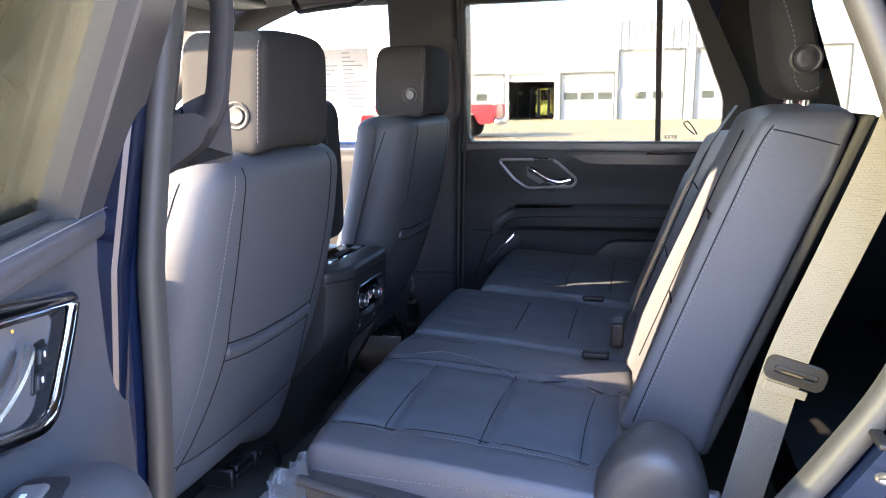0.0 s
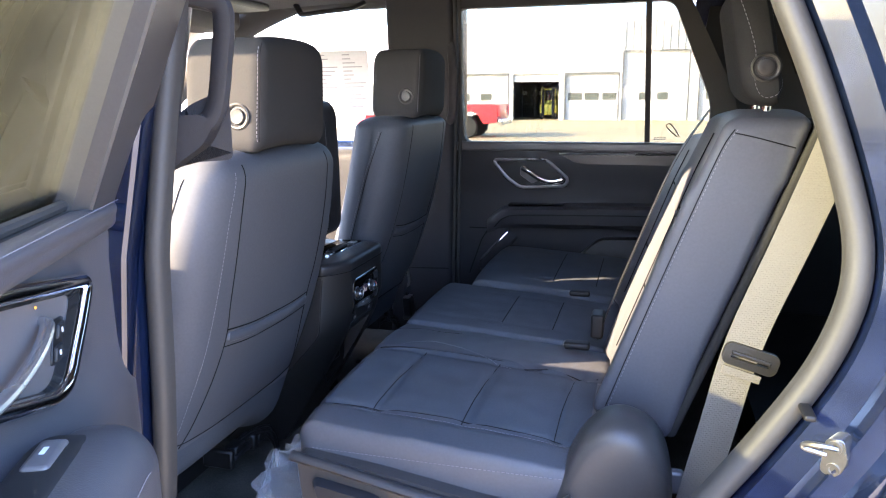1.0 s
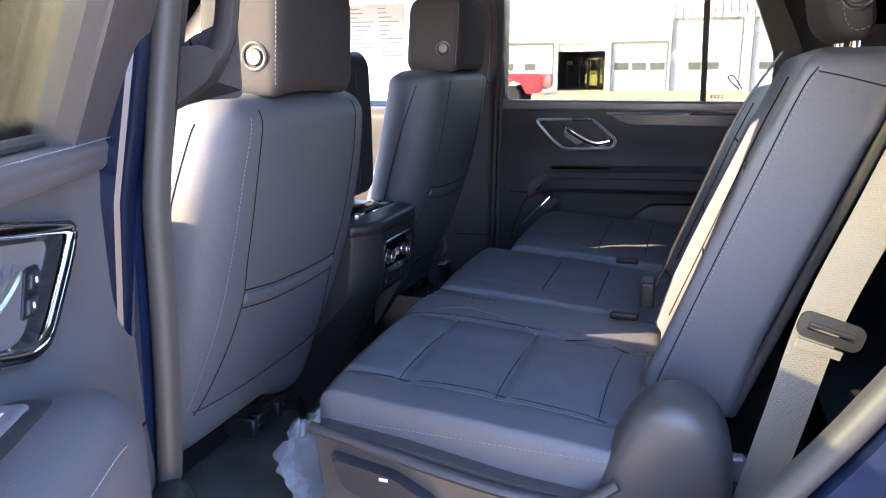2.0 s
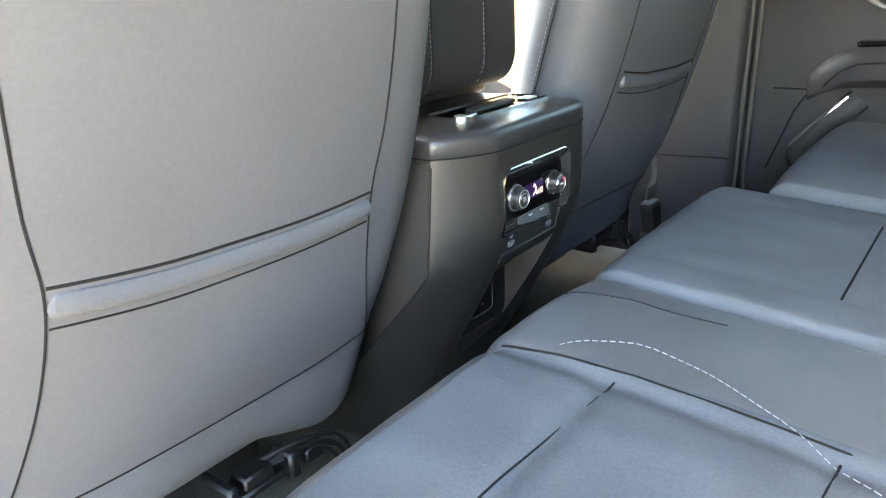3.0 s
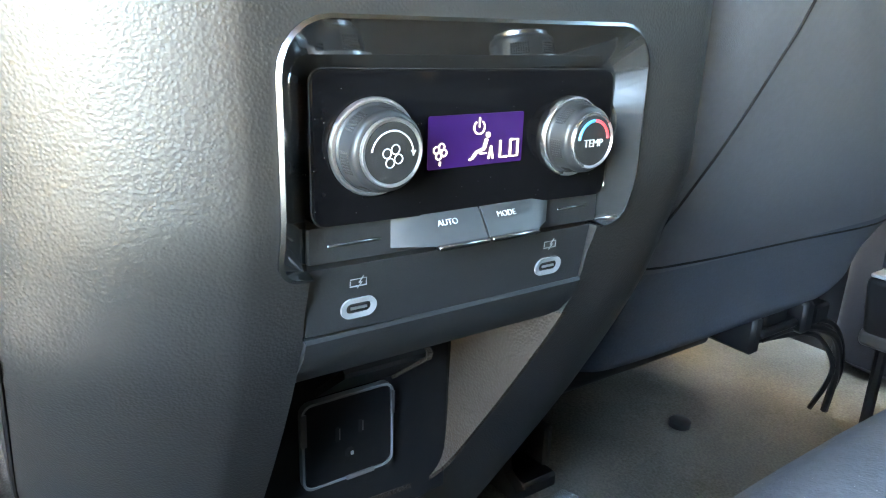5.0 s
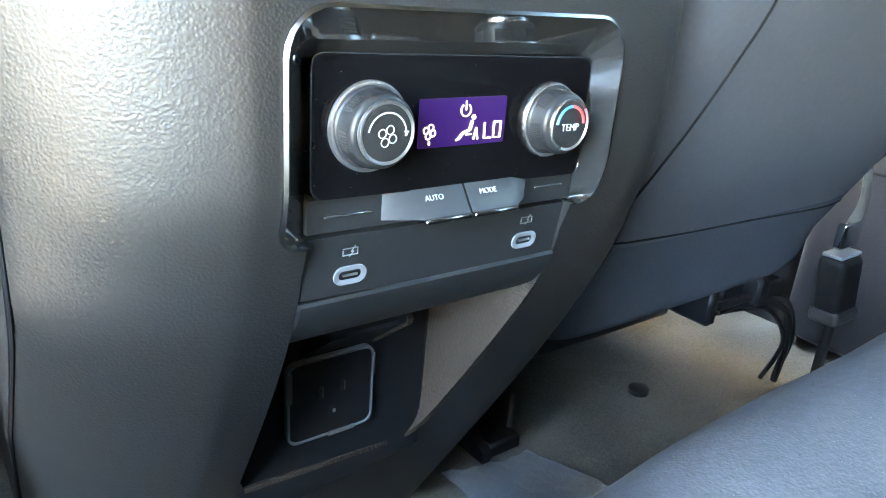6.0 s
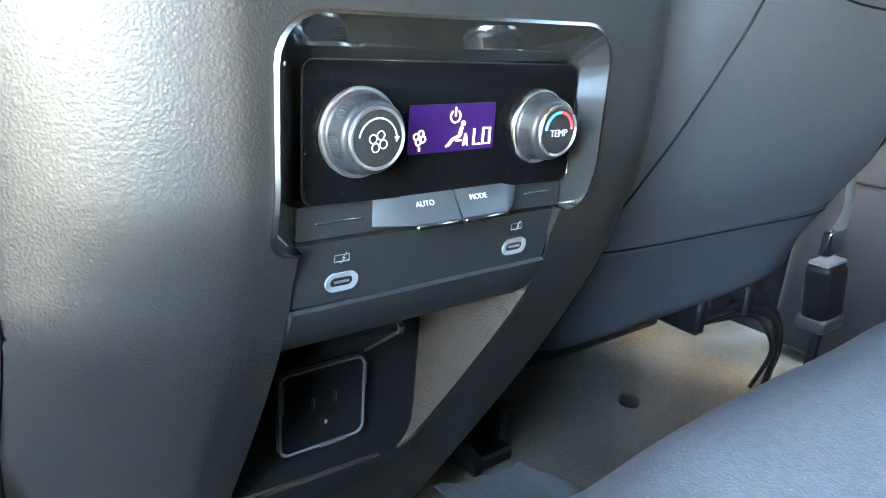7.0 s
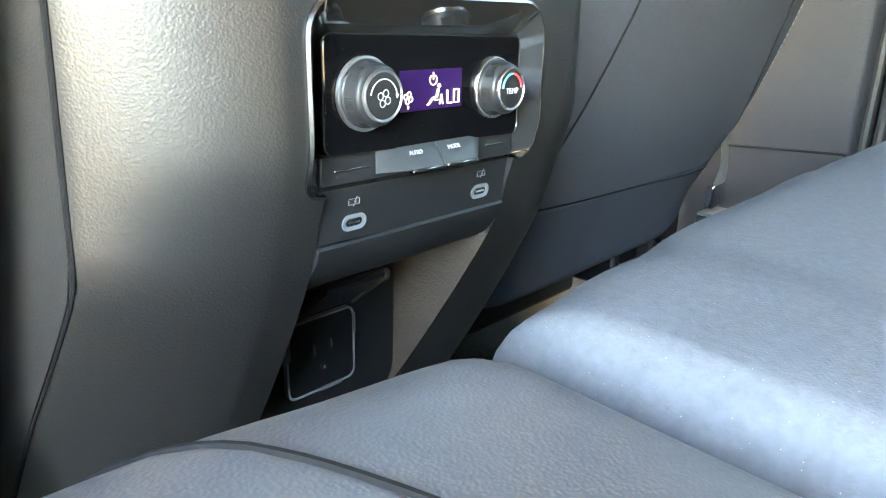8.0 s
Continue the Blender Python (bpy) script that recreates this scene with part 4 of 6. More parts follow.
    # side panel joint, following the rear edge
    for s in (-1, 1):
        ln = []
        for z in [0.66 + 0.01 * k for k in range(43)]:
            w = near_half(z) if s < 0 else 0.1365 - 0.012 * max(0, (0.85 - z) / 0.2)
            ln.append(Vector((joint_x(z) - 0.0004 if s < 0 else console_x(z) - 0.022, s * (w - 0.0004), z)))
        part("joint", tube(ln, 0.0009, 6, up=(0, 1, 0)), SEAM, c)
    part("joint", tube([p + Vector((0.0004, 0, 0)) for p in section(1.0887)], 0.0008, 6), SEAM, c)

    # bezel, a smoked chrome hood round the dials, open at the bottom
    rim = hood(-0.0781, 0.0806, 0.9810, 1.0646, 0.0174, 0.0092, -0.0658, 0.0690)
    out = hood(-0.0768, 0.0793, 0.9822, 1.0633, 0.0162, 0.0085, -0.0655, 0.0688)
    inn = hood(-0.0650, 0.0690, 0.9826, 1.0478, 0.004, 0.001, -0.0645, 0.0686)
    # it stands a little proud of the shell and follows it to the rear
    RB = lambda u, v, d: RP(u, v, d + console_x(v) if d > 0 else d)
    panel = part("climate_panel", slab(rounded([(-0.0645, 1.0485), (0.0690, 1.0465), (0.0690, 0.9955), (-0.0645, 0.9985)], 0.005, 5), RP, -0.02, 0.004, 0.0008), PIANO, c, "glossy black climate panel")
    part("bezel", open_band(out, inn, RB, 0.0012, -0.0005, -0.02), SMOKE, panel, "smoked chrome surround")
    part("bezel_rim", open_band(rim, out, RB, 0.0010, 0.0020, -0.004), RIM, panel, "bright metal rim")
    part("panel_line", tube([RP(u, v, 0.0036) for u, v in rounded([(-0.0647, 1.0487), (0.0692, 1.0467), (0.0692, 0.9958), (-0.0647, 0.9988)], 0.0052, 5)], 0.00035, 6, closed=True, up=(1, 0, 0)), SMOKE, panel)
    part("screen", slab(rrect(0.0425, 0.0185, 0.0006, 2), lambda u, v, d: RP(u - 0.0, v + 1.0230, d + 0.0042), 0, 0.0004, 0.0), SCREEN, panel, "violet display")

    # display signs
    def sign(name, bms, mat=ICON):
        part(name, merge(*bms) if len(bms) > 1 else bms[0], mat, panel)
    D = 0.0049
    arc = lambda cy, cz, r, a0, a1, n=14, d=D: [Vector((d, cy + r * math.sin(radians(a0 + (a1 - a0) * k / n)), cz + r * math.cos(radians(a0 + (a1 - a0) * k / n)))) for k in range(n + 1)]
    thin = lambda pts, r=0.00032: tube(pts, r, 6, up=(1, 0, 0))
    sign("power_sign", [thin(arc(0.0005, 1.0275, 0.0024, 35, 325)), thin([(D, 0.0005, 1.0275), (D, 0.0005, 1.0310)])])

    def fan(cy, cz, r, d, mat, name, w=0.00028, petals=4, turn=20):
        bms = []
        for k in range(petals):
            a = radians(turn + 360 * k / petals)
            ctr = Vector((d, cy + r * 0.56 * math.sin(a), cz + r * 0.56 * math.cos(a)))
            bms.append(tube([ctr + Vector((0, r * 0.40 * math.cos(t), r * 0.40 * math.sin(t))) for t in [2 * math.pi * q / 12 for q in range(12)]], w, 5, closed=True, up=(1, 0, 0)))
        sign(name, bms, mat)
    fan(-0.0163, 1.0200, 0.0030, D, ICON, "fan_sign")
    sign("level_sign", [box(D - 0.0002, D + 0.0002, -0.0166, -0.0160, 1.0150, 1.0164)])
    # seated air-flow sign: backrest, seat, arrow
    sign("airflow_sign", [thin(arc(0.0046, 1.0246, 0.0007, 0, 360, 10), 0.0004), thin([(D, 0.0040, 1.0232), (D, 0.0030, 1.0198)], 0.0007), thin([(D, 0.0030, 1.0197), (D, -0.0004, 1.0186), (D, -0.0024, 1.0164)], 0.0006),
                          thin([(D, -0.0024, 1.0164), (D, -0.0036, 1.0160)], 0.0004), thin([(D, 0.0062, 1.0205), (D, 0.0052, 1.0158)], 0.0004), thin([(D, 0.0062, 1.0205), (D, 0.0072, 1.0158)], 0.0004), thin([(D, 0.0012, 1.0180), (D, 0.0040, 1.0180)], 0.0003)])
    L = 0.00045
    sign("reading", [thin([(D, 0.0105, 1.0222), (D, 0.0105, 1.0160), (D, 0.0138, 1.0160)], L),
                     thin([(D, 0.0153, 1.0222), (D, 0.0188, 1.0222), (D, 0.0188, 1.0160), (D, 0.0153, 1.0160), (D, 0.0153, 1.0222)], L)])

    # two dials, leaning out of the panel
    def dial(cy, cz, r):
        put = lambda u, v, d: Vector((0.004 + 0.55 * d, cy + u, cz + v))
        k = part("dial", lathe([(0.004, 0.0), (r * 0.955, 0.0), (r * 0.955, 0.0036), (r * 0.90, 0.0046), (r * 0.875, 0.0058), (r * 0.855, 0.0168), (r * 0.835, 0.0188), (r * 0.80, 0.0202), (r * 0.735, 0.0212), (0.004, 0.0212)], put, 48), KNOB, panel, "grey rotary dial")
        part("skirt", lathe([(r * 0.955, 0.0005), (r * 1.04, 0.0005), (r * 1.045, 0.0030), (r * 1.02, 0.0046), (r * 0.985, 0.0048), (r * 0.955, 0.0038)], put, 48), SATIN, k, "bright metal ring")
        part("face_ring", lathe([(r * 0.66, 0.0205), (r * 0.715, 0.0210), (r * 0.715, 0.0232), (r * 0.70, 0.0241), (r * 0.675, 0.0240), (r * 0.66, 0.0232)], put, 48), SATIN, k)
        part("face", lathe([(0.0005, 0.0205), (r * 0.665, 0.0205), (r * 0.665, 0.0230), (r * 0.62, 0.0233), (0.0005, 0.0233)], put, 40), MATTE, k)
        # rows of grip dots round the barrel
        bms = []
        for sector in range(6):
            for a in range(8):
                ang = radians(sector * 60 + a * 4.2)
                for q in range(5):
                    dd = 0.0072 + 0.0018 * q
                    rr = r * (0.8735 - 0.0033 * q)
                    p = put(rr * math.cos(ang), rr * math.sin(ang), dd)
                    n = (p - put(0, 0, dd)).normalized()
                    bms.append((p, n))
        bm = bmesh.new()
        for p, n in bms:
            t, b = Vector((1, 0, 0)), n.cross(Vector((1, 0, 0)))
            w = 0.00046
            base = [bm.verts.new(p + (t * i + b * j) * w) for i, j in ((-1, -1), (1, -1), (1, 1), (-1, 1))]
            tip = bm.verts.new(p + n * 0.0004)
            for i in range(4):
                bm.faces.new((base[i], base[(i + 1) % 4], tip))
        tagged(part("grip", bm, BLACK, k), kind="stuff")
        return k
    k1 = dial(-0.0428, 1.0236, 0.0155)
    d1 = 0.004 + 0.0131
    part("arc_print", thin(arc(-0.0428, 1.0230, 0.0076, -80, 95, 20, d1), 0.0003), DIMPRINT, k1)
    part("arc_tip", thin([(d1, -0.0428 + 0.0076 - 0.0007, 1.0240), (d1, -0.0428 + 0.0077, 1.0228), (d1, -0.0428 + 0.0084, 1.0240)], 0.0003), DIMPRINT, k1)
    def fan_print(cy, cz, r, d, par):
        bms = []
        for k in range(4):
            a = radians(25 + 90 * k)
            ctr = Vector((d, cy + r * 0.58 * math.sin(a), cz + r * 0.58 * math.cos(a)))
            bms.append(tube([ctr + Vector((0, r * 0.38 * math.cos(t), r * 0.38 * math.sin(t))) for t in [2 * math.pi * q / 12 for q in range(12)]], 0.00022, 5, closed=True, up=(1, 0, 0)))
        part("fan_print", merge(*bms), DIMPRINT, par)
    fan_print(-0.0428, 1.0226, 0.0040, d1, k1)
    k2 = dial(0.0462, 1.0214, 0.0150)
    part("cold_print", thin(arc(0.0462, 1.0214, 0.0076, -85, -2, 14, d1), 0.0006), BLUE, k2, "blue arc")
    part("hot_print", thin(arc(0.0462, 1.0214, 0.0076, 4, 85, 14, d1), 0.0006), REDP, k2, "red arc")
    FACE = lambda y, z, d: Matrix(((0, 0, 1, d), (1, 0, 0, y), (0, 1, 0, z), (0, 0, 0, 1)))
    lettering("TEMP", 0.0042, FACE(0.0462, 1.0204, d1), DIMPRINT, "dial_word", k2)

    # row of buttons under the dials
    row = part("button_strip", slab(rounded([(-0.0655, 0.9978), (0.0685, 0.9948), (0.0685, 0.9836), (-0.0655, 0.9852)], 0.001, 2), RP, -0.02, 0.0015, 0.0006), MATTE, c)
    for y0, y1 in ((-0.0585, -0.0380), (0.0450, 0.0620)):
        part("groove", box(0.0012, 0.0022, y0, y1, 0.9905, 0.9916, 0.0003, 1), SMOKE, row)
    def key(y0, y1, word, tilt_l, tilt_r, yw):
        a, b = 0.9990, 0.9868
        pts = [(y0, a), (y1, a), (y1, b), (y0, b)]
        rings = [[Vector((d, y, z)) for y, z in q] for d, q in (
            (-0.005, pts), (0.0015, pts),
            (0.0045, [(y0 + tilt_l, a - 0.0012), (y1 - tilt_r, a - 0.0012), (y1 - tilt_r, b + 0.0012), (y0 + tilt_l, b + 0.0012)]))]
        bm = loft(rings)
        for v in bm.verts:
            if v.co.x > 0.003 and v.co.z < 0.993:
                v.co.x += 0.0070
        k = part("key", bm, KEYGREY, row, "push key")
        part("key_lip", box(0.0095, 0.0134, y0 + tilt_l + 0.0002, y1 - tilt_r - 0.0002, b - 0.0004, b + 0.0014, 0.0005, 1), RIM, k)
        m = FACE(yw, 0.9950, 0.0077) @ Matrix.Rotation(radians(-35), 4, "X")
        lettering(word, 0.0032, m, DIMPRINT, "key_word", k)
    key(-0.0340, 0.0020, "AUTO", 0.0130, 0.0002, -0.0140)
    key(0.0026, 0.0395, "MODE", 0.0002, 0.0130, 0.0130)

    # USB strip
    lean = lambda v: -0.0040 * max(0.0, (0.9825 - v) / 0.0285)
    RS = lambda u, v, d: RP(u, v, d + lean(v))
    strip = part("usb_strip", slab(rounded([(-0.0655, 0.9830), (0.0672, 0.9815), (0.0665, 0.9545), (-0.0655, 0.9575)], 0.001, 2), RS, -0.02, 0.0004, 0.0006), MATTE, c, "matte black strip with two charging ports")
    for y in (-0.0450, 0.0455):
        put = lambda u, v, d, y=y: RS(y + u, 0.9655 + v, d)
        p = part("usb_port", band(rrect(0.0142, 0.0078, 0.0038, 6), rrect(0.0098, 0.0038, 0.0018, 6), put, 0.0013, 0.0009, -0.001), GREY, strip, "pale grey charging port")
        part("socket", slab(rrect(0.0099, 0.0039, 0.0018, 6), put, -0.001, 0.0006, 0.0), BLACK, p)
        part("tongue", box(0.0006 + lean(0.9655), 0.0012 + lean(0.9655), y - 0.0032, y + 0.0032, 0.9651, 0.9660), SATIN, p)
        part("battery_print", merge(*[box(lean(0.9755) + 0.0002, lean(0.9755) + 0.0007, y + a0 - 0.001, y + a1 - 0.001, 0.9755 + z0, 0.9755 + z1) for a0, a1, z0, z1 in
             ((-0.0030, 0.0036, 0.0012, 0.0015), (-0.0030, 0.0036, -0.0015, -0.0012), (0.0034, 0.0036, -0.0015, 0.0015), (-0.0030, -0.0027, -0.0008, 0.0008))],
             tube([(0.0005 + lean(z), y + a, z) for a, z in ((0.0012, 0.9778), (-0.0004, 0.9753), (0.0008, 0.9756), (-0.0010, 0.9732))], 0.0002, 5, up=(1, 0, 0))), FAINT, strip)
    # band below, rolling into the niche
    part("lower_band", loft([[Vector((x, y, z)) for x, z in ((-0.02, 0.9564), (-0.0030, 0.9564), (-0.0018, 0.9552), (-0.0040, 0.9490), (-0.0082, 0.943), (-0.013, 0.937), (-0.018, 0.933), (-0.03, 0.933))]
                             for y in (-0.0655, -0.03, 0.03, 0.0665)]), MATTE, c)
    # niche with the household outlet
    niche = part("outlet_niche", merge(
        loft([[Vector((x, y, z)) for y, z in ((-0.064, 0.800), (0.0475, 0.812), (0.0475, 0.905), (-0.064, 0.905))] for x in (-0.078, -0.0735)]),
        loft([[Vector((x, y, z)) for x, z in ((-0.076, 0.905), (-0.018, 0.933), (-0.018, 0.936), (-0.076, 0.908))] for y in (-0.066, 0.052)])), BLACK, c, "recessed black niche")
    edge = [(0.0664, 0.936), (0.0640, 0.923), (0.0599, 0.90), (0.0546, 0.87), (0.0501, 0.845), (0.0478, 0.836), (0.0462, 0.8305), (0.0436, 0.8258), (0.0405, 0.8225), (0.0372, 0.8206), (0.020, 0.8212), (-0.030, 0.8232), (-0.061, 0.8246)]
    strip_rings = []
    for k, (y, z) in enumerate(edge):
        away = Vector((0, 0.003, 0)) if k < 6 else Vector((0, 0.002, -0.002)) if k < 9 else Vector((0, 0, -0.003))
        f, b = Vector((console_x(z) + 0.0004, y - 0.0004, z)), Vector((-0.0738, min(y - 0.0004, 0.0482 + 0.02 * (z - 0.836)), z - (0.016 if k == 0 else 0.008 if k == 1 else 0)))
        strip_rings.append([f, b, b + away, f + away])
    part("niche_cheek", loft(strip_rings), BEIGE, c, "grained brown plastic cheek of the niche")
    put = lambda u, v, d: Vector((-0.0735 + d, -0.0135 + u, 0.8655 + v))
    plate = part("outlet_plate", slab(rrect(0.049, 0.046, 0.005, 4), put, 0, 0.0035, 0.001), BLACK, niche, "black mains outlet plate")
    part("plate_edge", band(rrect(0.0505, 0.0475, 0.0055, 4), rrect(0.0480, 0.0450, 0.0046, 4), put, 0.0038, 0.0038, 0.0), FAINT, plate)
    for u, v, w, h in ((-0.0064, 0.003, 0.0022, 0.0080), (0.0064, 0.004, 0.0022, 0.0068)):
        part("slot", slab(rrect(w, h, 0.0003, 2), lambda a, b, d, u=u, v=v: put(a + u, b + v, d), 0.0034, 0.0037, 0.0), MATTE, plate)
        part("contact", slab(rrect(0.0006, h * 0.8, 0.0002, 2), lambda a, b, d, u=u, v=v: put(a + u + 0.0011, b + v, d), 0.0034, 0.0039, 0.0), PLASTIC, plate)
    part("earth_hole", slab(rrect(0.0048, 0.0052, 0.002, 4), lambda a, b, d: put(a, b - 0.0088, d), 0.0034, 0.0037, 0.0), MATTE, plate)
    part("contact", slab(rrect(0.0016, 0.0022, 0.0005, 2), lambda a, b, d: put(a + 0.0014, b - 0.0096, d), 0.0036, 0.0040, 0.0), SATIN, plate)
    part("clip", slab(rrect(0.0030, 0.0175, 0.0006, 2), lambda a, b, d: put(a - 0.0243, b + 0.0105, d), 0.0030, 0.0042, 0.0), PLASTIC, plate)
    part("clip", slab(rrect(0.0160, 0.0024, 0.0006, 2), lambda a, b, d: put(a + 0.0060, b - 0.0232, d), 0.0030, 0.0042, 0.0), PLASTIC, plate)
    part("clip", slab(rrect(0.0020, 0.0130, 0.0006, 2), lambda a, b, d: put(a + 0.0247, b + 0.0120, d), 0.0030, 0.0042, 0.0), PLASTIC, plate)
    flap = part("outlet_flap", loft([[Vector((x, y, z)) for x, z in ((-0.0725, 0.8905), (-0.0425, 0.9140), (-0.0420, 0.9165), (-0.0440, 0.9180), (-0.0725, 0.8950))] for y in (-0.030, 0.0120)]), BLACK, niche, "hinged outlet flap, open")
    part("flap_edge", loft([[Vector((x, y, z)) for x, z in ((-0.0725, 0.8890), (-0.0415, 0.9128), (-0.0405, 0.9165), (-0.0440, 0.9185), (-0.0725, 0.8955))] for y in (0.0121, 0.0150)]), BEIGE, flap)
    for x, z in ((-0.0690, 0.8950), (-0.0470, 0.9120)):
        part("hinge_pin", lathe([(0.0003, 0.0), (0.0017, 0.0), (0.0017, 0.0022), (0.0003, 0.0026)], lambda u, v, d, x=x, z=z: Vector((x + u, 0.0151 + d, z + v)), 12), SATIN, flap)
    # foot of the console: carpet skirt and bracket
    part("foot_bracket", loft([[Vector((x, y, z)) for x, z in ((-0.248, 0.652), (-0.192, 0.652), (-0.192, 0.664), (-0.212, 0.674), (-0.218, 0.716), (-0.244, 0.720))] for y in (0.216, 0.226)]), BLACK, c)
    part("foot_bracket", merge(box(-0.248, -0.195, 0.2262, 0.268, 0.65, 0.666, 0.003, 1), box(-0.248, -0.238, 0.2262, 0.268, 0.66, 0.714, 0.003, 1), box(-0.244, -0.208, 0.262, 0.272, 0.66, 0.706, 0.003, 1)), BLACK, c)
    return c

# ---------------------------------------------------------------- rear bench
def lean_x(z):
    """Front face of the rear backrests at a height."""
    return 0.602 + 0.36 * (z - 1.01)


def make_rear_seat(y0, y1, slide, name_label, bolster_in=0, thick=0.115, near=False, hi=0.0, headrest=True, back=None, back_top=1.455, crown=0.010):
    s = thing("rear_seat", (0.4 + slide, (y0 + y1) / 2, 0.66), name_label, "car seat", group="rear bench seats")
    cy, hw = (y0 + y1) / 2, (y1 - y0) / 2
    zt = 1.0 + hi

    def cbend(p):
        u = (p.y - cy) / hw
        f = (p.x - slide - 0.15) / 0.45
        z = p.z
        if p.z > 0.95:
            z += crown * (1 - u ** 4) - 0.012 * max(0, f) ** 2
            z += bolster_in * max(0, u - 0.45) * 0.03
            z += 0.0015 * noise.noise(p * 25)
            # valleys along the stitched seams, the panels between them slightly full
            if near:
                lines, ends = (0.258, 0.401, 0.542), (y0 + 0.075, y1 - 0.175)
            else:
                lines, ends = (0.36, 0.47), (y0 + 0.06, y1 - 0.06)
            inside = 1 / (1 + math.exp(-(p.y - ends[0]) / 0.006)) / (1 + math.exp((p.y - ends[1]) / 0.006))
            z -= sum((0.0045 if near else 0.0012) * math.exp(-((p.x - slide - q) / 0.007) ** 2) for q in lines) * inside
            if near:
                z -= 0.016 * math.exp(-((p.x - 0.462) / 0.018) ** 2 - ((p.y + 0.318) / 0.011) ** 2) + 0.018 * math.exp(-((p.x - 0.552) / 0.018) ** 2 - ((p.y + 0.318) / 0.012) ** 2)
            z -= sum((0.0050 if near else 0.0012) * math.exp(-((p.y - q) / 0.009) ** 2) for q in ends)
            z -= 0.003 * inside if near else 0
            z += 0.0012 * noise.noise(Vector((p.x * 7, p.y * 7, 3.0)))
        x = p.x + (0.012 if near and u < 0 else 0.003) * u * u * max(0, min(1, (0.75 - f) / 0.7))
        return Vector((x, p.y, z - 0.02 * max(0, f)))
    bm = soft_box(0.15 + slide, 0.62 + slide, y0, y1, 0.875, zt, (0.030, 0.011, 0.026), (72, 72, 3) if near else (48, 40, 3), cbend)
    tree = surface_tree(bm)
    cu = part("cushion", bm, FABRIC if not near else LEATHER, s)
    top = lambda pts, lift=0.0003: on_surface(tree, curve([(x + slide, y, 1.3) for x, y in pts], 8), (0, 0, -1), lift)
    if near:
        # fabric centre, recessed seams and stitched borders
        a = y0 + 0.075
        b = y1 - 0.175
        ib = bmesh.new()
        n = 64
        rows = []
        for i in range(n + 1):
            x = 0.172 + (0.585 - 0.172) * i / n
            ya = a + 0.012 * math.sin(math.pi * i / n)
            yb = b + 0.02 * math.sin(math.pi * i / n)
            rows.append(on_surface(tree, [(x + slide, ya + (yb - ya) * k / n, 1.3) for k in range(n + 1)], (0, 0, -1), 0.0006))
        gv = [[ib.verts.new(p) for p in r] for r in rows]
        for i in range(n):
            for j in range(n):
                ib.faces.new((gv[i][j], gv[i + 1][j], gv[i + 1][j + 1], gv[i][j + 1]))
        part("insert", ib, FABRIC, cu, "dark woven seat insert")
        for x in (0.258, 0.401, 0.542):
            part("seam", tube(top([(x - 0.004, a + 0.006), (x - 0.004, (a + b) / 2), (x + 0.005, b + 0.004)], 0.0005), 0.0009, 6), SEAM, cu)
        part("seam", tube(top([(0.176, a), (0.38, a + 0.012), (0.585, a + 0.004)], 0.0004), 0.0008, 6), SEAM, cu)
        part("seam", tube(top([(0.17, b + 0.004), (0.30, b + 0.014), (0.585, b + 0.008)], 0.0003), 0.0010, 6), SEAM, cu)
        part("stitching", stitches(top([(0.225, a - 0.008), (0.40, a + 0.003), (0.56, a - 0.004)], 0.001)), THREAD, cu)
        edge = on_surface(tree, curve([(x + slide, y0 - 0.3, 0.962) for x in (0.185, 0.3, 0.42, 0.58)], 8), (0, 1, 0), 0.0012)
        part("stitching", stitches(edge, up=(0, 1, 0)), THREAD, cu, "pale row of stitches")
        part("stitching", stitches(top([(0.212, -0.312), (0.228, -0.292), (0.262, -0.276), (0.31, -0.284), (0.37, -0.312), (0.432, -0.346)], 0.001)), THREAD, cu)
        front = on_surface(tree, curve([(-0.2, y, 0.972) for y in (y0 + 0.03, cy, y1 - 0.02)], 10), (1, 0, 0), 0.0008)
        part("seam", tube(front, 0.0009, 6, up=(1, 0, 0)), SEAM, cu)
        # rounded inner corner seam
        part("seam", tube(top([(0.158, y1 - 0.072), (0.175, y1 - 0.058), (0.21, y1 - 0.046), (0.30, y1 - 0.04)], 0.0001), 0.0007, 6), SEAM, cu)
    else:
        for x in (0.36, 0.47):
            part("seam", tube(top([(x, y0 + 0.06), (x, y1 - 0.06)]), 0.0011, 6), SEAM, cu)
    # pan and legs under the cushion
    part("seat_pan", soft_box(0.19 + slide, 0.66 + slide, y0 + 0.03, y1 - 0.03, 0.82, 0.88, 0.01, (4, 4, 1)), BLACK, s)
    for x in (0.24, 0.58):
        for y in (y0 + 0.06, y1 - 0.06):
            part("leg", box(x + slide - 0.025, x + slide + 0.025, y - 0.015, y + 0.015, 0.655, 0.825, 0.004, 1), BLACK, s)

    # backrest
    y0, y1 = back or (y0, y1)
    cy, hw = (y0 + y1) / 2, (y1 - y0) / 2

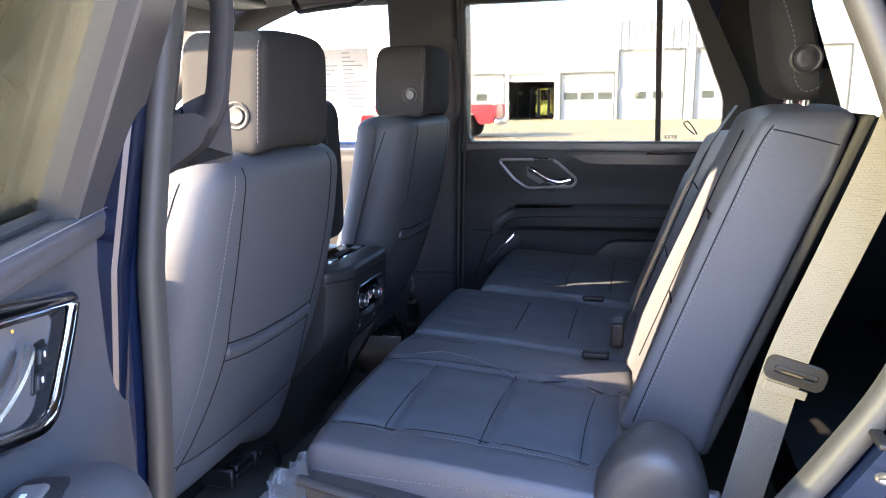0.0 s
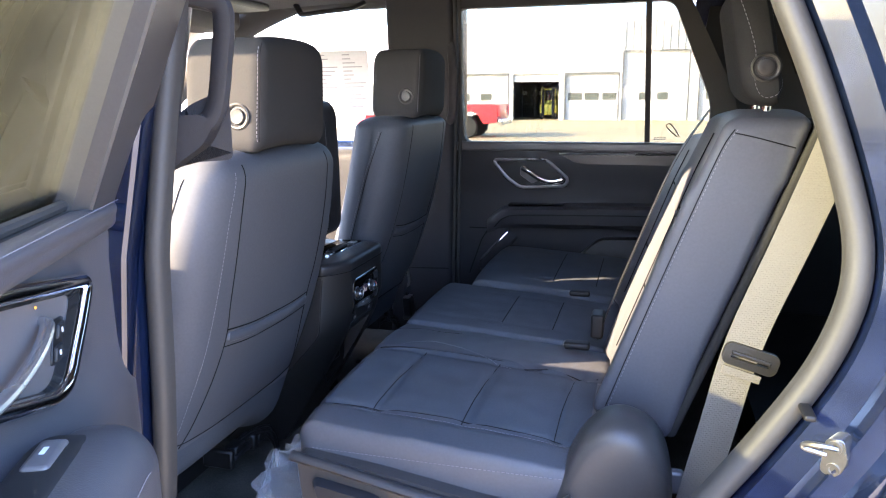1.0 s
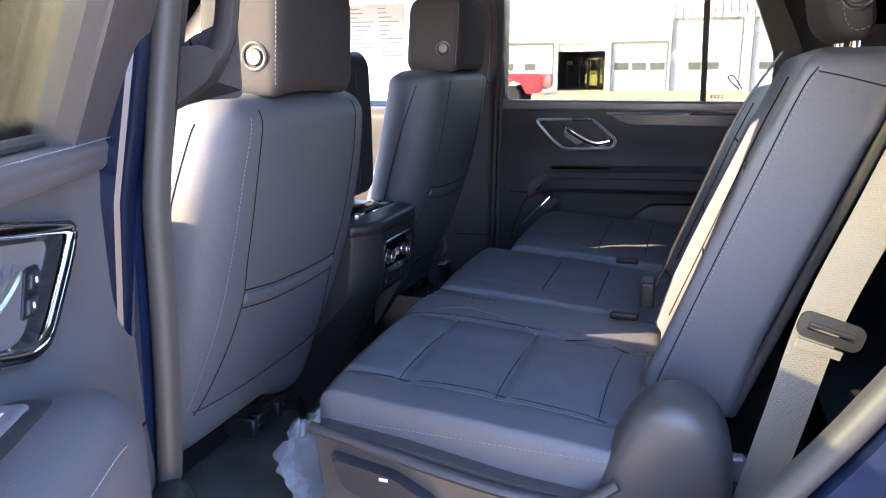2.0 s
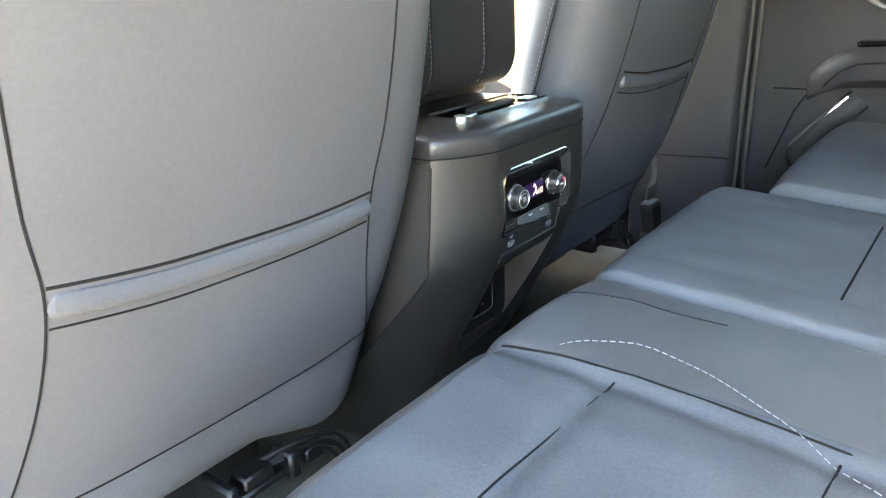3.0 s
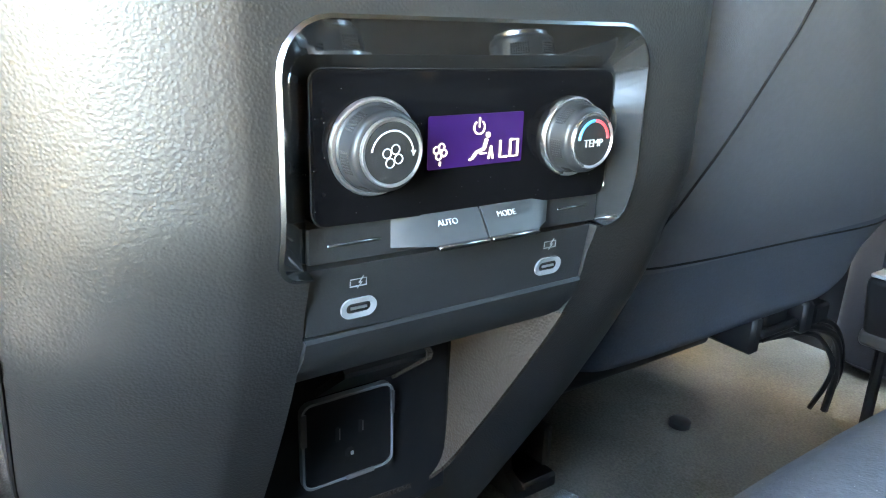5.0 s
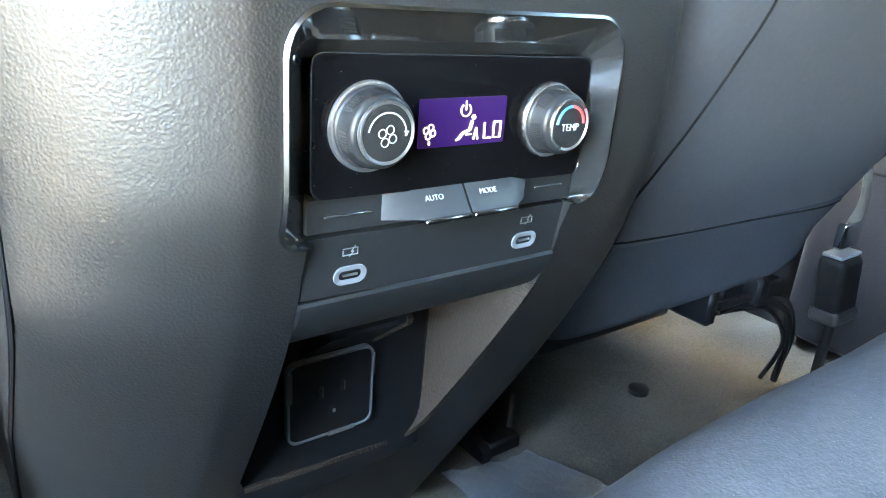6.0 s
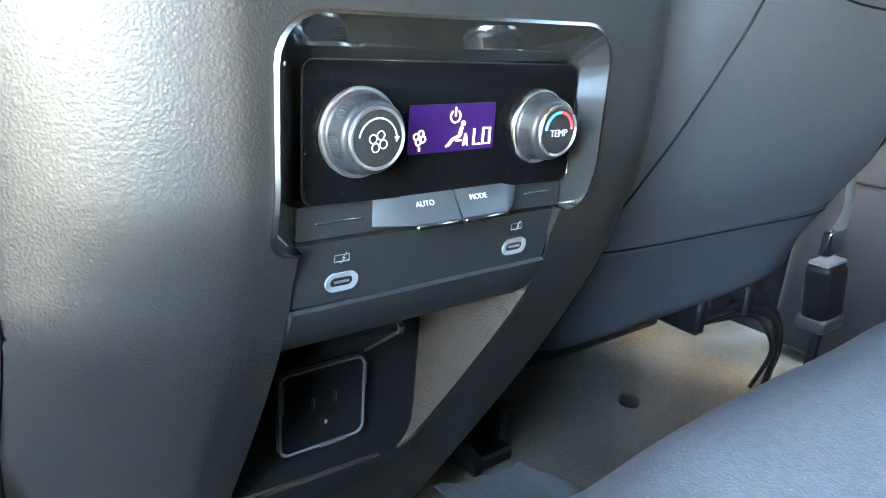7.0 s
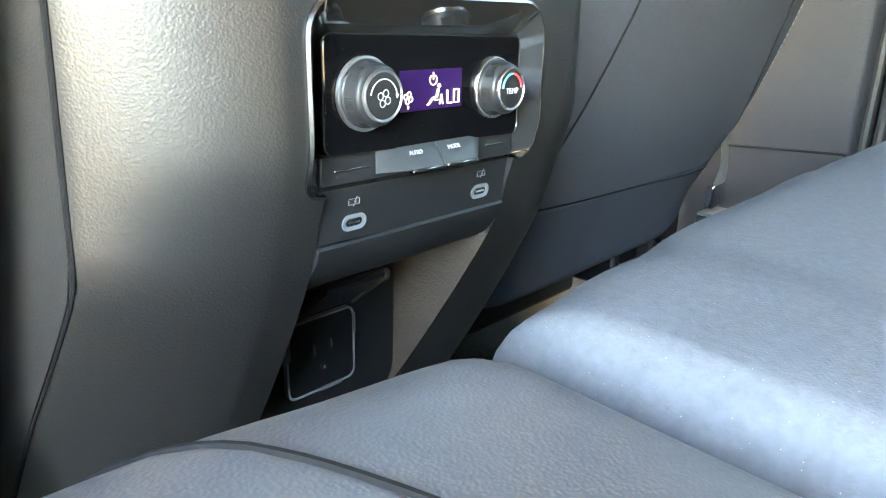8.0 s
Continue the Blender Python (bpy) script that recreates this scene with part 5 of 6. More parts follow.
    def bbend(p):
        u = (p.y - cy) / hw
        x = p.x + lean_x(p.z) + slide
        if p.x < 0.02:
            x -= 0.022 * max(0, abs(u) - 0.5) ** 1.5 * 2.2 - 0.006 * math.cos(math.pi * u / 2)
        v = (p.z - 0.95) / (back_top - 0.95)
        x += 0.006 * max(0, v - 0.8) / 0.2 * (1 if p.x < 0.05 else -1)
        return Vector((x, cy + (p.y - cy) * (1 - 0.05 * max(0, v - 0.75) / 0.25), p.z - (0.012 * (abs(u) ** 3) if v > 0.8 else 0) - (0.055 * p.x / thick if v < 0.25 else 0) * (1 - v / 0.25 if v < 0.25 else 0)))
    bb = soft_box(0.0, thick, y0, y1, 0.985, back_top, (0.018, 0.018, 0.016), (4, 14, 18), bbend)
    bt = surface_tree(bb)
    bk = part("backrest", bb, LEATHER, s)
    fr = lambda pts, lift=0.0004: on_surface(bt, curve([(0.2, y, z) for y, z in pts], 8), (1, 0, 0), lift)
    for yy in (y0 + 0.09, y1 - 0.09):
        part("seam", tube(fr([(yy, 1.03), (yy, 1.25), (yy, back_top - 0.04)]), 0.0018, 6, up=(1, 0, 0)), SEAM, bk)
    for z in (1.15, 1.29):
        part("seam", tube(fr([(y0 + 0.09, z), (y1 - 0.09, z)]), 0.0018, 6, up=(1, 0, 0)), SEAM, bk)
    if near:
        sd = lambda pts, lift=0.0007: on_surface(bt, curve([(x + lean_x(z), y0 - 0.3, z) for x, z in pts], 8), (0, 1, 0), lift)
        st = sd([(0.012, 1.00), (0.010, 1.15), (0.010, 1.30), (0.012, 1.40), (0.018, 1.43)])
        part("stitching", stitches(st, up=(0, 1, 0)), THREAD, bk)
        part("seam", tube([p + Vector((-0.004, 0, 0)) for p in st], 0.0008, 6, up=(0, 1, 0)), SEAM, bk)
        part("seam", tube(sd([(0.016, 1.425), (0.05, 1.418), (thick - 0.012, 1.405)]), 0.0008, 6, up=(0, 1, 0)), SEAM, bk)
        part("label_tag", box(0, 0.016, y0 + 0.025, y0 + 0.028, 0, 0.01, m=Matrix.Translation((lean_x(1.30) - 0.012, 0, 1.30))), SUEDE, bk)
        # felt backing board behind the cover
        ff = soft_box(thick + 0.001, thick + 0.016, y0 + 0.004, y1 - 0.004, 0.955, back_top - 0.012, 0.006, (2, 8, 14), lambda p: Vector((p.x + lean_x(p.z), p.y, p.z)))
        part("back_board", ff, SUEDE, bk, "grey felt backing")
    if headrest:
        hx, hz = lean_x(1.50) + slide + 0.010, back_top - 0.002
        def hb(p):
            v = (p.z - hz) / 0.17
            u = (p.y - cy) / 0.12
            return Vector((p.x - 0.035 * v - 0.012 * u * u * (1 if p.x > hx + 0.04 else -0.3), cy + (p.y - cy) * (1 - 0.08 * v * v), p.z))
        hh = min(hw - 0.02, 0.115)
        hy0 = cy - hh
        h = soft_box(hx - 0.006, hx + 0.058, cy - hh, cy + hh, hz + 0.008, hz + 0.180, (0.03, 0.03, 0.035), (4, 8, 8), hb)
        ht = surface_tree(h)
        hd = part("headrest", h, SUEDE, s)
        loop = curve([(hx - 0.024, cy - 0.4, hz + 0.16), (hx + 0.000, cy - 0.4, hz + 0.09), (hx + 0.004, cy - 0.4, hz + 0.040), (hx + 0.020, cy - 0.4, hz + 0.020), (hx + 0.042, cy - 0.4, hz + 0.036), (hx + 0.038, cy - 0.4, hz + 0.09), (hx + 0.018, cy - 0.4, hz + 0.16)], 8)
        lp = on_surface(ht, loop, (0, 1, 0), 0.0006)
        if len(lp) > 4:
            part("stitching", stitches(lp, up=(0, 1, 0)), THREAD, hd)
        put = lambda u, v, d: Vector((hx + 0.016 + u, hy0 + 0.001 - d, hz + 0.062 + v))
        part("release_button", lathe([(0.004, -0.01), (0.020, -0.01), (0.0205, 0.0035), (0.018, 0.005), (0.0155, 0.004), (0.015, 0.0015), (0.0125, 0.0015), (0.012, 0.0045), (0.010, 0.0055), (0.004, 0.0045)], put, 28), GRAIN, hd, "round push button")
        for sg in (-1, 1):
            part("post", tube([(hx + 0.03, cy + sg * 0.06, back_top - 0.05), (hx + 0.028, cy + sg * 0.06, hz + 0.03)], 0.006, 10, up=(0, 1, 0)), CHROME, hd)
    return s


def make_near_base():
    """Plastic side shield of the near seat with its levers and the rounded recliner cover."""
    b = thing("seat_side_shield", (0.4, -0.69, 0.66), "black plastic seat side shield with recline levers", "seat trim")
    P = lambda u, v, d: Vector((u, -0.664 - d, v))
    out = rounded([(0.165, 0.962), (0.30, 0.948), (0.45, 0.925), (0.56, 0.918), (0.585, 0.88), (0.58, 0.70), (0.225, 0.70), (0.185, 0.82), (0.17, 0.90)], 0.02, 4)
    part("shield", slab(out, P, 0.0, 0.022, 0.006), TRIMPLASTIC, b)
    rail = curve([(0.163, -0.688, 0.957), (0.25, -0.692, 0.945), (0.36, -0.694, 0.926), (0.46, -0.694, 0.914), (0.53, -0.690, 0.916), (0.575, -0.682, 0.945)], 8)
    part("upper_lip", tube(rail, 0.0095, 10, up=(0, 0, 1), flat=0.8), TRIMPLASTIC, b)
    def lever(pts, nm):
        l = part(nm, slab(rounded(pts, 0.012, 4), P, 0.012, 0.040, 0.008), SOFT, b, "moulded recline lever")
        return l
    l1 = lever([(0.195, 0.928), (0.29, 0.913), (0.345, 0.885), (0.365, 0.845), (0.33, 0.828), (0.26, 0.865), (0.21, 0.885)], "recline_lever")
    part("lever_print", box(0.272, 0.284, -0.7056, -0.7045, 0.905, 0.909), PRINT, l1)
    part("lever_cap", lathe([(0.001, 0), (0.012, 0), (0.012, 0.0015), (0.001, 0.002)], lambda u, v, d: P(0.335 + u, 0.850 + v, 0.040 + d), 20), PLASTIC, l1)
    part("cap_seam", lathe([(0.0121, 0), (0.0130, 0), (0.0130, 0.0012), (0.0121, 0.0012)], lambda u, v, d: P(0.335 + u, 0.850 + v, 0.040 + d), 20), SEAM, l1)
    l2 = lever([(0.375, 0.885), (0.46, 0.878), (0.54, 0.872), (0.545, 0.845), (0.46, 0.840), (0.40, 0.845)], "fold_lever")
    part("lever_print", merge(box(0.452, 0.462, -0.7056, -0.7045, 0.862, 0.868), box(0.466, 0.474, -0.7056, -0.7045, 0.860, 0.866)), PRINT, l2)
    # recliner cover, a big rounded drum at the hinge of the backrest
    prof = curve([(x, 0, z) for x, z in ((0.46, 0.68), (0.50, 0.80), (0.535, 0.90), (0.565, 0.985), (0.590, 1.030), (0.622, 1.052), (0.655, 1.050), (0.682, 1.032), (0.700, 0.992), (0.706, 0.93), (0.700, 0.80), (0.690, 0.68))], 5)
    mid = Vector((0.615, 0, 0.88))
    def ring(y, k):
        return [Vector((mid.x + (p.x - mid.x) * k, y, mid.z + (p.z - mid.z) * (1 - (1 - k) * 0.6))) for p in prof]
    part("recliner_cover", loft([ring(*q) for q in ((-0.585, 0.94), (-0.60, 0.99), (-0.62, 1.0), (-0.640, 0.995), (-0.656, 0.97), (-0.667, 0.92), (-0.673, 0.85), (-0.676, 0.74), (-0.677, 0.5))]), TRIMPLASTIC, b, "rounded black hinge cover", 80)
    return b


# ---------------------------------------------------------------- belts and buckles
def belt(path, width_dir, w, nm, label, thick=0.0012):
    t = thing(nm, path[0], label, "seat belt")
    pts = curve(path, 10)
    wd = Vector(width_dir).normalized()
    rings = []
    for p in pts:
        n = Vector((0, 1, 0))
        rings.append([p - wd * w / 2, p + wd * w / 2, p + wd * w / 2 + n * thick, p - wd * w / 2 + n * thick])
    part("webbing", loft(rings), WEBBING, t)
    return t


def make_near_belt():
    wd = (0.93, 0.0, -0.36)
    path = [(0.882, -0.66, 1.52), (0.866, -0.64, 1.43), (0.830, -0.615, 1.30), (0.785, -0.607, 1.16), (0.758, -0.607, 1.03), (0.735, -0.61, 0.92), (0.71, -0.615, 0.80), (0.70, -0.62, 0.70)]
    t = belt(path, (0.95, 0.0, -0.20), 0.047, "seat_belt", "grey woven seat belt hanging beside the backrest")
    # latch plate the belt runs through
    c = Vector((0.793, -0.610, 1.140))
    ax, up = Vector((0.965, 0, -0.26)), Vector((0.26, 0, 0.965))
    put = lambda u, v, d: c + ax * u + up * v + Vector((0, -d, 0))
    lp = part("latch_plate", band(rrect(0.070, 0.030, 0.010, 5), rrect(0.050, 0.010, 0.002, 5), put, 0.004, 0.0045, -0.003), GRAIN, t, "moulded latch plate")
    part("slot_bar", tube([put(-0.024, 0.002, 0.003), put(0.024, 0.002, 0.003)], 0.0035, 8, up=(0, 1, 0)), GRAIN, lp)
    part("stop_fold", slab(rrect(0.050, 0.011, 0.001, 2), lambda u, v, d: put(u - 0.004, v - 0.024, d), 0.0, 0.0030, 0.0008), WEBBING, t)
    part("anchor", merge(soft_box(0.700, 0.722, -0.600, -0.582, 0.925, 0.960, 0.006, (2, 2, 3)), tube([(0.695, -0.592, 0.955), (0.708, -0.592, 0.955)], 0.004, 8)), PLASTIC, t)
    return t


def make_small_things():
    # buckle hanging by the far front seat
    t = thing("seat_belt_buckle", (-0.085, 0.61, 0.66), "black seat belt buckle on a stalk", "buckle")
    part("body", soft_box(-0.097, -0.068, 0.576, 0.624, 0.770, 0.836, 0.008, (2, 3, 4), lambda p: Vector((p.x, p.y + 0.25 * (0.80 - p.z), p.z))), BLACK, t)
    part("collar", soft_box(-0.099, -0.066, 0.583, 0.633, 0.758, 0.776, 0.006, (2, 3, 2)), TRIMPLASTIC, t)
    part("stalk", tube([(-0.085, 0.615, 0.66), (-0.083, 0.610, 0.765)], 0.006, 8, up=(0, 1, 0)), BLACK, t)
    part("rim", soft_box(-0.093, -0.072, 0.569, 0.613, 0.836, 0.840, 0.0015, (2, 2, 1)), GREY, t, "pale release edge")
    part("tongue", soft_box(-0.088, -0.078, 0.575, 0.612, 0.844, 0.872, 0.003, (2, 2, 2)), CHROME, t)
    part("webbing", tube(curve([(-0.083, 0.595, 0.868), (-0.082, 0.605, 0.885), (-0.088, 0.618, 0.905), (-0.10, 0.63, 0.93), (-0.14, 0.636, 0.96)], 6), 0.014, 8, up=(1, 0, 0), flat=0.15), WEBBING, t)
    # buckles and strap on the bench
    for x, y, a in ((0.53, -0.185, 20), (0.50, 0.21, -15)):
        b = thing("seat_belt_buckle", (x, y, 0.985), "black seat belt buckle lying on the bench", "buckle")
        part("body", soft_box(x - 0.022, x + 0.03, y - 0.013, y + 0.013, 0.983, 0.998, 0.006, (3, 2, 2)), BLACK, b)
        part("release", box(x - 0.023, x - 0.021, y - 0.008, y + 0.008, 0.986, 0.995), PLASTIC, b)
    s = thing("seat_belt", (0.70, -0.18, 1.40), "narrow dark belt strap lying down the backrest", "seat belt")
    pts = curve([(lean_x(1.44) - 0.005, -0.215, 1.452), (lean_x(1.36) - 0.030, -0.215, 1.36), (lean_x(1.2) - 0.032, -0.20, 1.20), (lean_x(1.06) - 0.030, -0.185, 1.06), (0.575, -0.18, 1.01)], 8)
    part("webbing", loft([[p + Vector((0, -0.022, 0)), p + Vector((0, 0.022, 0)), p + Vector((-0.0014, 0.022, 0)), p + Vector((-0.0014, -0.022, 0))] for p in pts]), BLACK, s)
    part("latch_plate", soft_box(0.560, 0.585, -0.205, -0.155, 1.012, 1.06, 0.006, (2, 3, 3)), BLACK, s)
    # release loop on the far backrest
    l = thing("release_loop", (0.69, 0.22, 1.39), "thin black pull loop on the backrest", "strap")
    part("cord", tube(curve([(0.715, 0.21, 1.383), (0.70, 0.205, 1.395), (0.69, 0.202, 1.408), (0.698, 0.202, 1.412), (0.709, 0.205, 1.40), (0.720, 0.21, 1.383)], 8), 0.0015, 6, up=(0, 1, 0)), BLACK, l)
    # fixing button in the carpet
    g = thing("carpet_fastener", (-0.209, 0.467, 0.651), "round black carpet fastener", "fastener")
    part("cap", lathe([(0.001, 0.007), (0.008, 0.007), (0.012, 0.004), (0.012, -0.002), (0.001, -0.002)], lambda u, v, d: Vector((-0.209 + u, 0.467 + v, 0.645 + d)), 16), BLACK, g)
    # clear plastic bag on the floor
    bag = thing("plastic_bag", (0.03, -0.40, 0.66), "crumpled clear plastic bag on the floor", "bag")
    bm = bmesh.new()
    bmesh.ops.create_icosphere(bm, subdivisions=4, radius=1)
    for v in bm.verts:
        p = v.co.copy()
        k = 1 + 0.34 * noise.noise(p * 1.7) - 0.44 * abs(noise.noise(p * 3.1)) - 0.26 * abs(noise.noise(p * 7.3 + Vector((3, 1, 2))))
        q = p * k
        v.co = Vector((0.035 + q.x * 0.085, -0.405 + q.y * 0.11, max(0.654, 0.735 + q.z * 0.105)))
    part("film", bm, FILM, bag, sharp=3)


def make_film_sheet():
    t = thing("plastic_sheet", (-0.02, 0.2, 0.65), "thin clear protective film lying on the floor", "film")
    bm = bmesh.new()
    n = 26
    rows = []
    for i in range(n + 1):
        row = []
        for j in range(n + 1):
            u, v = i / n, j / n
            x = -0.175 + 0.36 * u
            y = 0.150 + (0.105 + 0.06 * u + 0.012 * math.sin(9 * u)) * v
            p = Vector((x, y, 0))
            z = 0.660 + 0.012 * abs(noise.noise(p * 16)) + 0.007 * abs(noise.noise(p * 45)) + 0.018 * (1 - v) ** 2
            row.append(bm.verts.new((x, y, z)))
        rows.append(row)
    for i in range(n):
        for j in range(n):
            bm.faces.new((rows[i][j], rows[i + 1][j], rows[i + 1][j + 1], rows[i][j + 1]))
    part("film", bm, SHEET, t, sharp=4)


FILM = material("bag_film", (0.60, 0.62, 0.68), 0.03, vary=0.1, scale=20)
FILM.node_tree.nodes["Principled BSDF"].inputs["Alpha"].default_value = 0.22
SHEET = material("sheet_film", (0.17, 0.20, 0.26), 0.08, vary=0.1, scale=20)
SHEET.node_tree.nodes["Principled BSDF"].inputs["Alpha"].default_value = 0.42


# ---------------------------------------------------------------- doors
def make_far_door():
    d = thing("car_door", (0.4, 0.83, 0.62), "closed rear door with black trim and a chrome-rimmed handle", "car door")
    W = lambda u, v, k: Vector((u, 0.790 - k, v))
    # trim panel with soft upper roll
    def bend(p):
        q = p.copy()
        if p.y < 0.82:
            q.y += 0.010 * math.exp(-((p.z - 1.17) / 0.06) ** 2)
        return q
    panel = part("trim_panel", soft_box(0.028, 0.90, 0.790, 0.86, 0.68, 1.312, (0.02, 0.014, 0.016), (24, 2, 24), bend), SOFT, d)
    part("window_sill", soft_box(0.024, 0.90, 0.786, 0.835, 1.300, 1.331, 0.009, (20, 2, 2)), PLASTIC, d)
    part("outer_skin", soft_box(0.02, 0.92, 0.862, 0.935, 0.60, 1.315, (0.02, 0.03, 0.02), (12, 2, 10)), PAINT, d)
    strip = [(0.378, 1.2935), (0.80, 1.2935), (0.80, 1.262), (0.455, 1.262), (0.425, 1.268)]
    part("trim_strip", slab(rounded(strip, 0.006, 3), W, -0.004, 0.006, 0.002), WOODTRIM, d, "dark wood-look trim strip")
    part("strip_edge", tube([W(0.376, 1.2945, 0.007), W(0.60, 1.295, 0.007), W(0.80, 1.295, 0.007)], 0.0032, 8), SATIN, d)
    # door pull bezel
    o = rounded([(0.157, 1.272), (0.335, 1.275), (0.408, 1.213), (0.397, 1.190), (0.250, 1.182), (0.205, 1.215)], 0.018, 5)
    i = [tuple(Vector(p).lerp(Vector((0.285, 1.230)), 0.085)) for p in o]
    hb = part("handle_bezel", tube([W(u, v, 0.004) for u, v in o], 0.0052, 8, closed=True, up=(0, 1, 0)), SATIN, d, "bright chrome handle surround")
    part("handle_cup", slab(i, W, -0.006, 0.001, 0.0), BLACK, hb)
    lv = curve([W(0.258, 1.247, 0.006), W(0.280, 1.235, 0.012), W(0.315, 1.214, 0.014), W(0.350, 1.204, 0.013), W(0.388, 1.211, 0.008)], 8)
    part("handle_lever", tube(lv, 0.0095, 10, up=(0, 1, 0), flat=0.6), CHROME, hb, "chrome door lever")
    part("lever_web", slab(rounded([(0.250, 1.252), (0.264, 1.246), (0.312, 1.206), (0.290, 1.196), (0.250, 1.222)], 0.006, 3), W, 0.0, 0.006, 0.002), PLASTIC, hb)
    # armrest running back, its front end curling down
    def arm(u, v, k):
        return Vector((u, 0.790 - k, v))
    sec = lambda x, z0, z1, k: [arm(x, z0, 0.0), arm(x, z0 + 0.006, k * 0.8), arm(x, z0 + 0.02, k), arm(x, z1 - 0.012, k), arm(x, z1 - 0.003, k * 0.85), arm(x, z1, 0.0)]
    part("armrest", loft([sec(0.14, 1.02, 1.07, 0.012), sec(0.165, 1.035, 1.095, 0.04), sec(0.20, 1.045, 1.12, 0.06), sec(0.26, 1.05, 1.128, 0.068), sec(0.5, 1.055, 1.138, 0.068), sec(0.88, 1.06, 1.145, 0.06)]), SOFT, d, "padded armrest")
    part("seam", tube(curve([arm(0.175, 1.055, 0.052), arm(0.21, 1.088, 0.066), arm(0.28, 1.100, 0.0695), arm(0.6, 1.108, 0.0695), arm(0.88, 1.112, 0.062)], 6), 0.0016, 6), SEAM, d)
    part("window_switch", soft_box(0.22, 0.40, 0.735, 0.775, 1.124, 1.134, 0.004, (6, 2, 1)), PIANO, d)
    # lower pocket and its bright edged pull
    pull = curve([arm(0.232, 1.030, 0.02), arm(0.205, 1.00, 0.03), arm(0.165, 0.955, 0.032), arm(0.142, 0.925, 0.03), arm(0.150, 0.885, 0.02)], 8)
    part("door_pull", tube(pull, 0.022, 10, up=(0, 1, 0), flat=0.7), SOFT, d)
    part("pull_edge", tube([p + Vector((-0.018, -0.012, 0.004)) for p in pull], 0.0022, 6, up=(0, 1, 0)), CHROME, d)
    part("seam", tube([arm(0.078, 1.04, 0.001), arm(0.14, 1.04, 0.001)], 0.0018, 6), SEAM, d)
    part("seam", tube([arm(0.078, 0.88, 0.001), arm(0.12, 1.0, 0.001), arm(0.15, 1.05, 0.001)], 0.0018, 6), SEAM, d)
    part("map_pocket", slab(rounded([(0.20, 0.90), (0.43, 0.945), (0.515, 1.027), (0.88, 1.04), (0.88, 0.72), (0.20, 0.72)], 0.03, 4), W, -0.002, 0.035, 0.012), GRAIN, d)
    # window: frame, divider, panes
    lean = lambda z: -0.16 * max(0, z - 1.30)
    G = lambda u, v, k: Vector((u, 0.845 + lean(v) - k, v))
    o = rounded([(0.005, 1.315), (0.0, 1.79), (0.735, 1.79), (0.90, 1.47), (0.915, 1.315)], 0.05, 5)
    i = rounded([(0.052, 1.3245), (0.040, 1.752), (0.705, 1.752), (0.83, 1.455), (0.83, 1.3245)], 0.032, 5)
    part("window_frame", band(o, i, G, 0.03, 0.02, -0.02), RUBBER, d)
    part("window_divider", slab([(0.640, 1.325), (0.656, 1.325), (0.643, 1.755), (0.625, 1.755)], G, -0.012, 0.014, 0.002), BLACK, d)
    part("window_pane", slab([(0.045, 1.318), (0.035, 1.76), (0.715, 1.76), (0.84, 1.455), (0.84, 1.318)], G, 0.0, 0.004, 0.0), TINT, d, "tinted side glass")
    part("etched_mark", merge(*[box(0, 0.006, 0, 0.0004, 0, 0.004, m=Matrix.Translation((0.668 + 0.010 * k, 0.838, 1.338 + 0.006 * j))) for k in range(4) for j in range(2)]), INK, d)
    return d


B0, BD, BN = Vector((0.080, -0.932, 0)), Vector((0.4226, -0.9063, 0)), Vector((0.9063, 0.4226, 0))


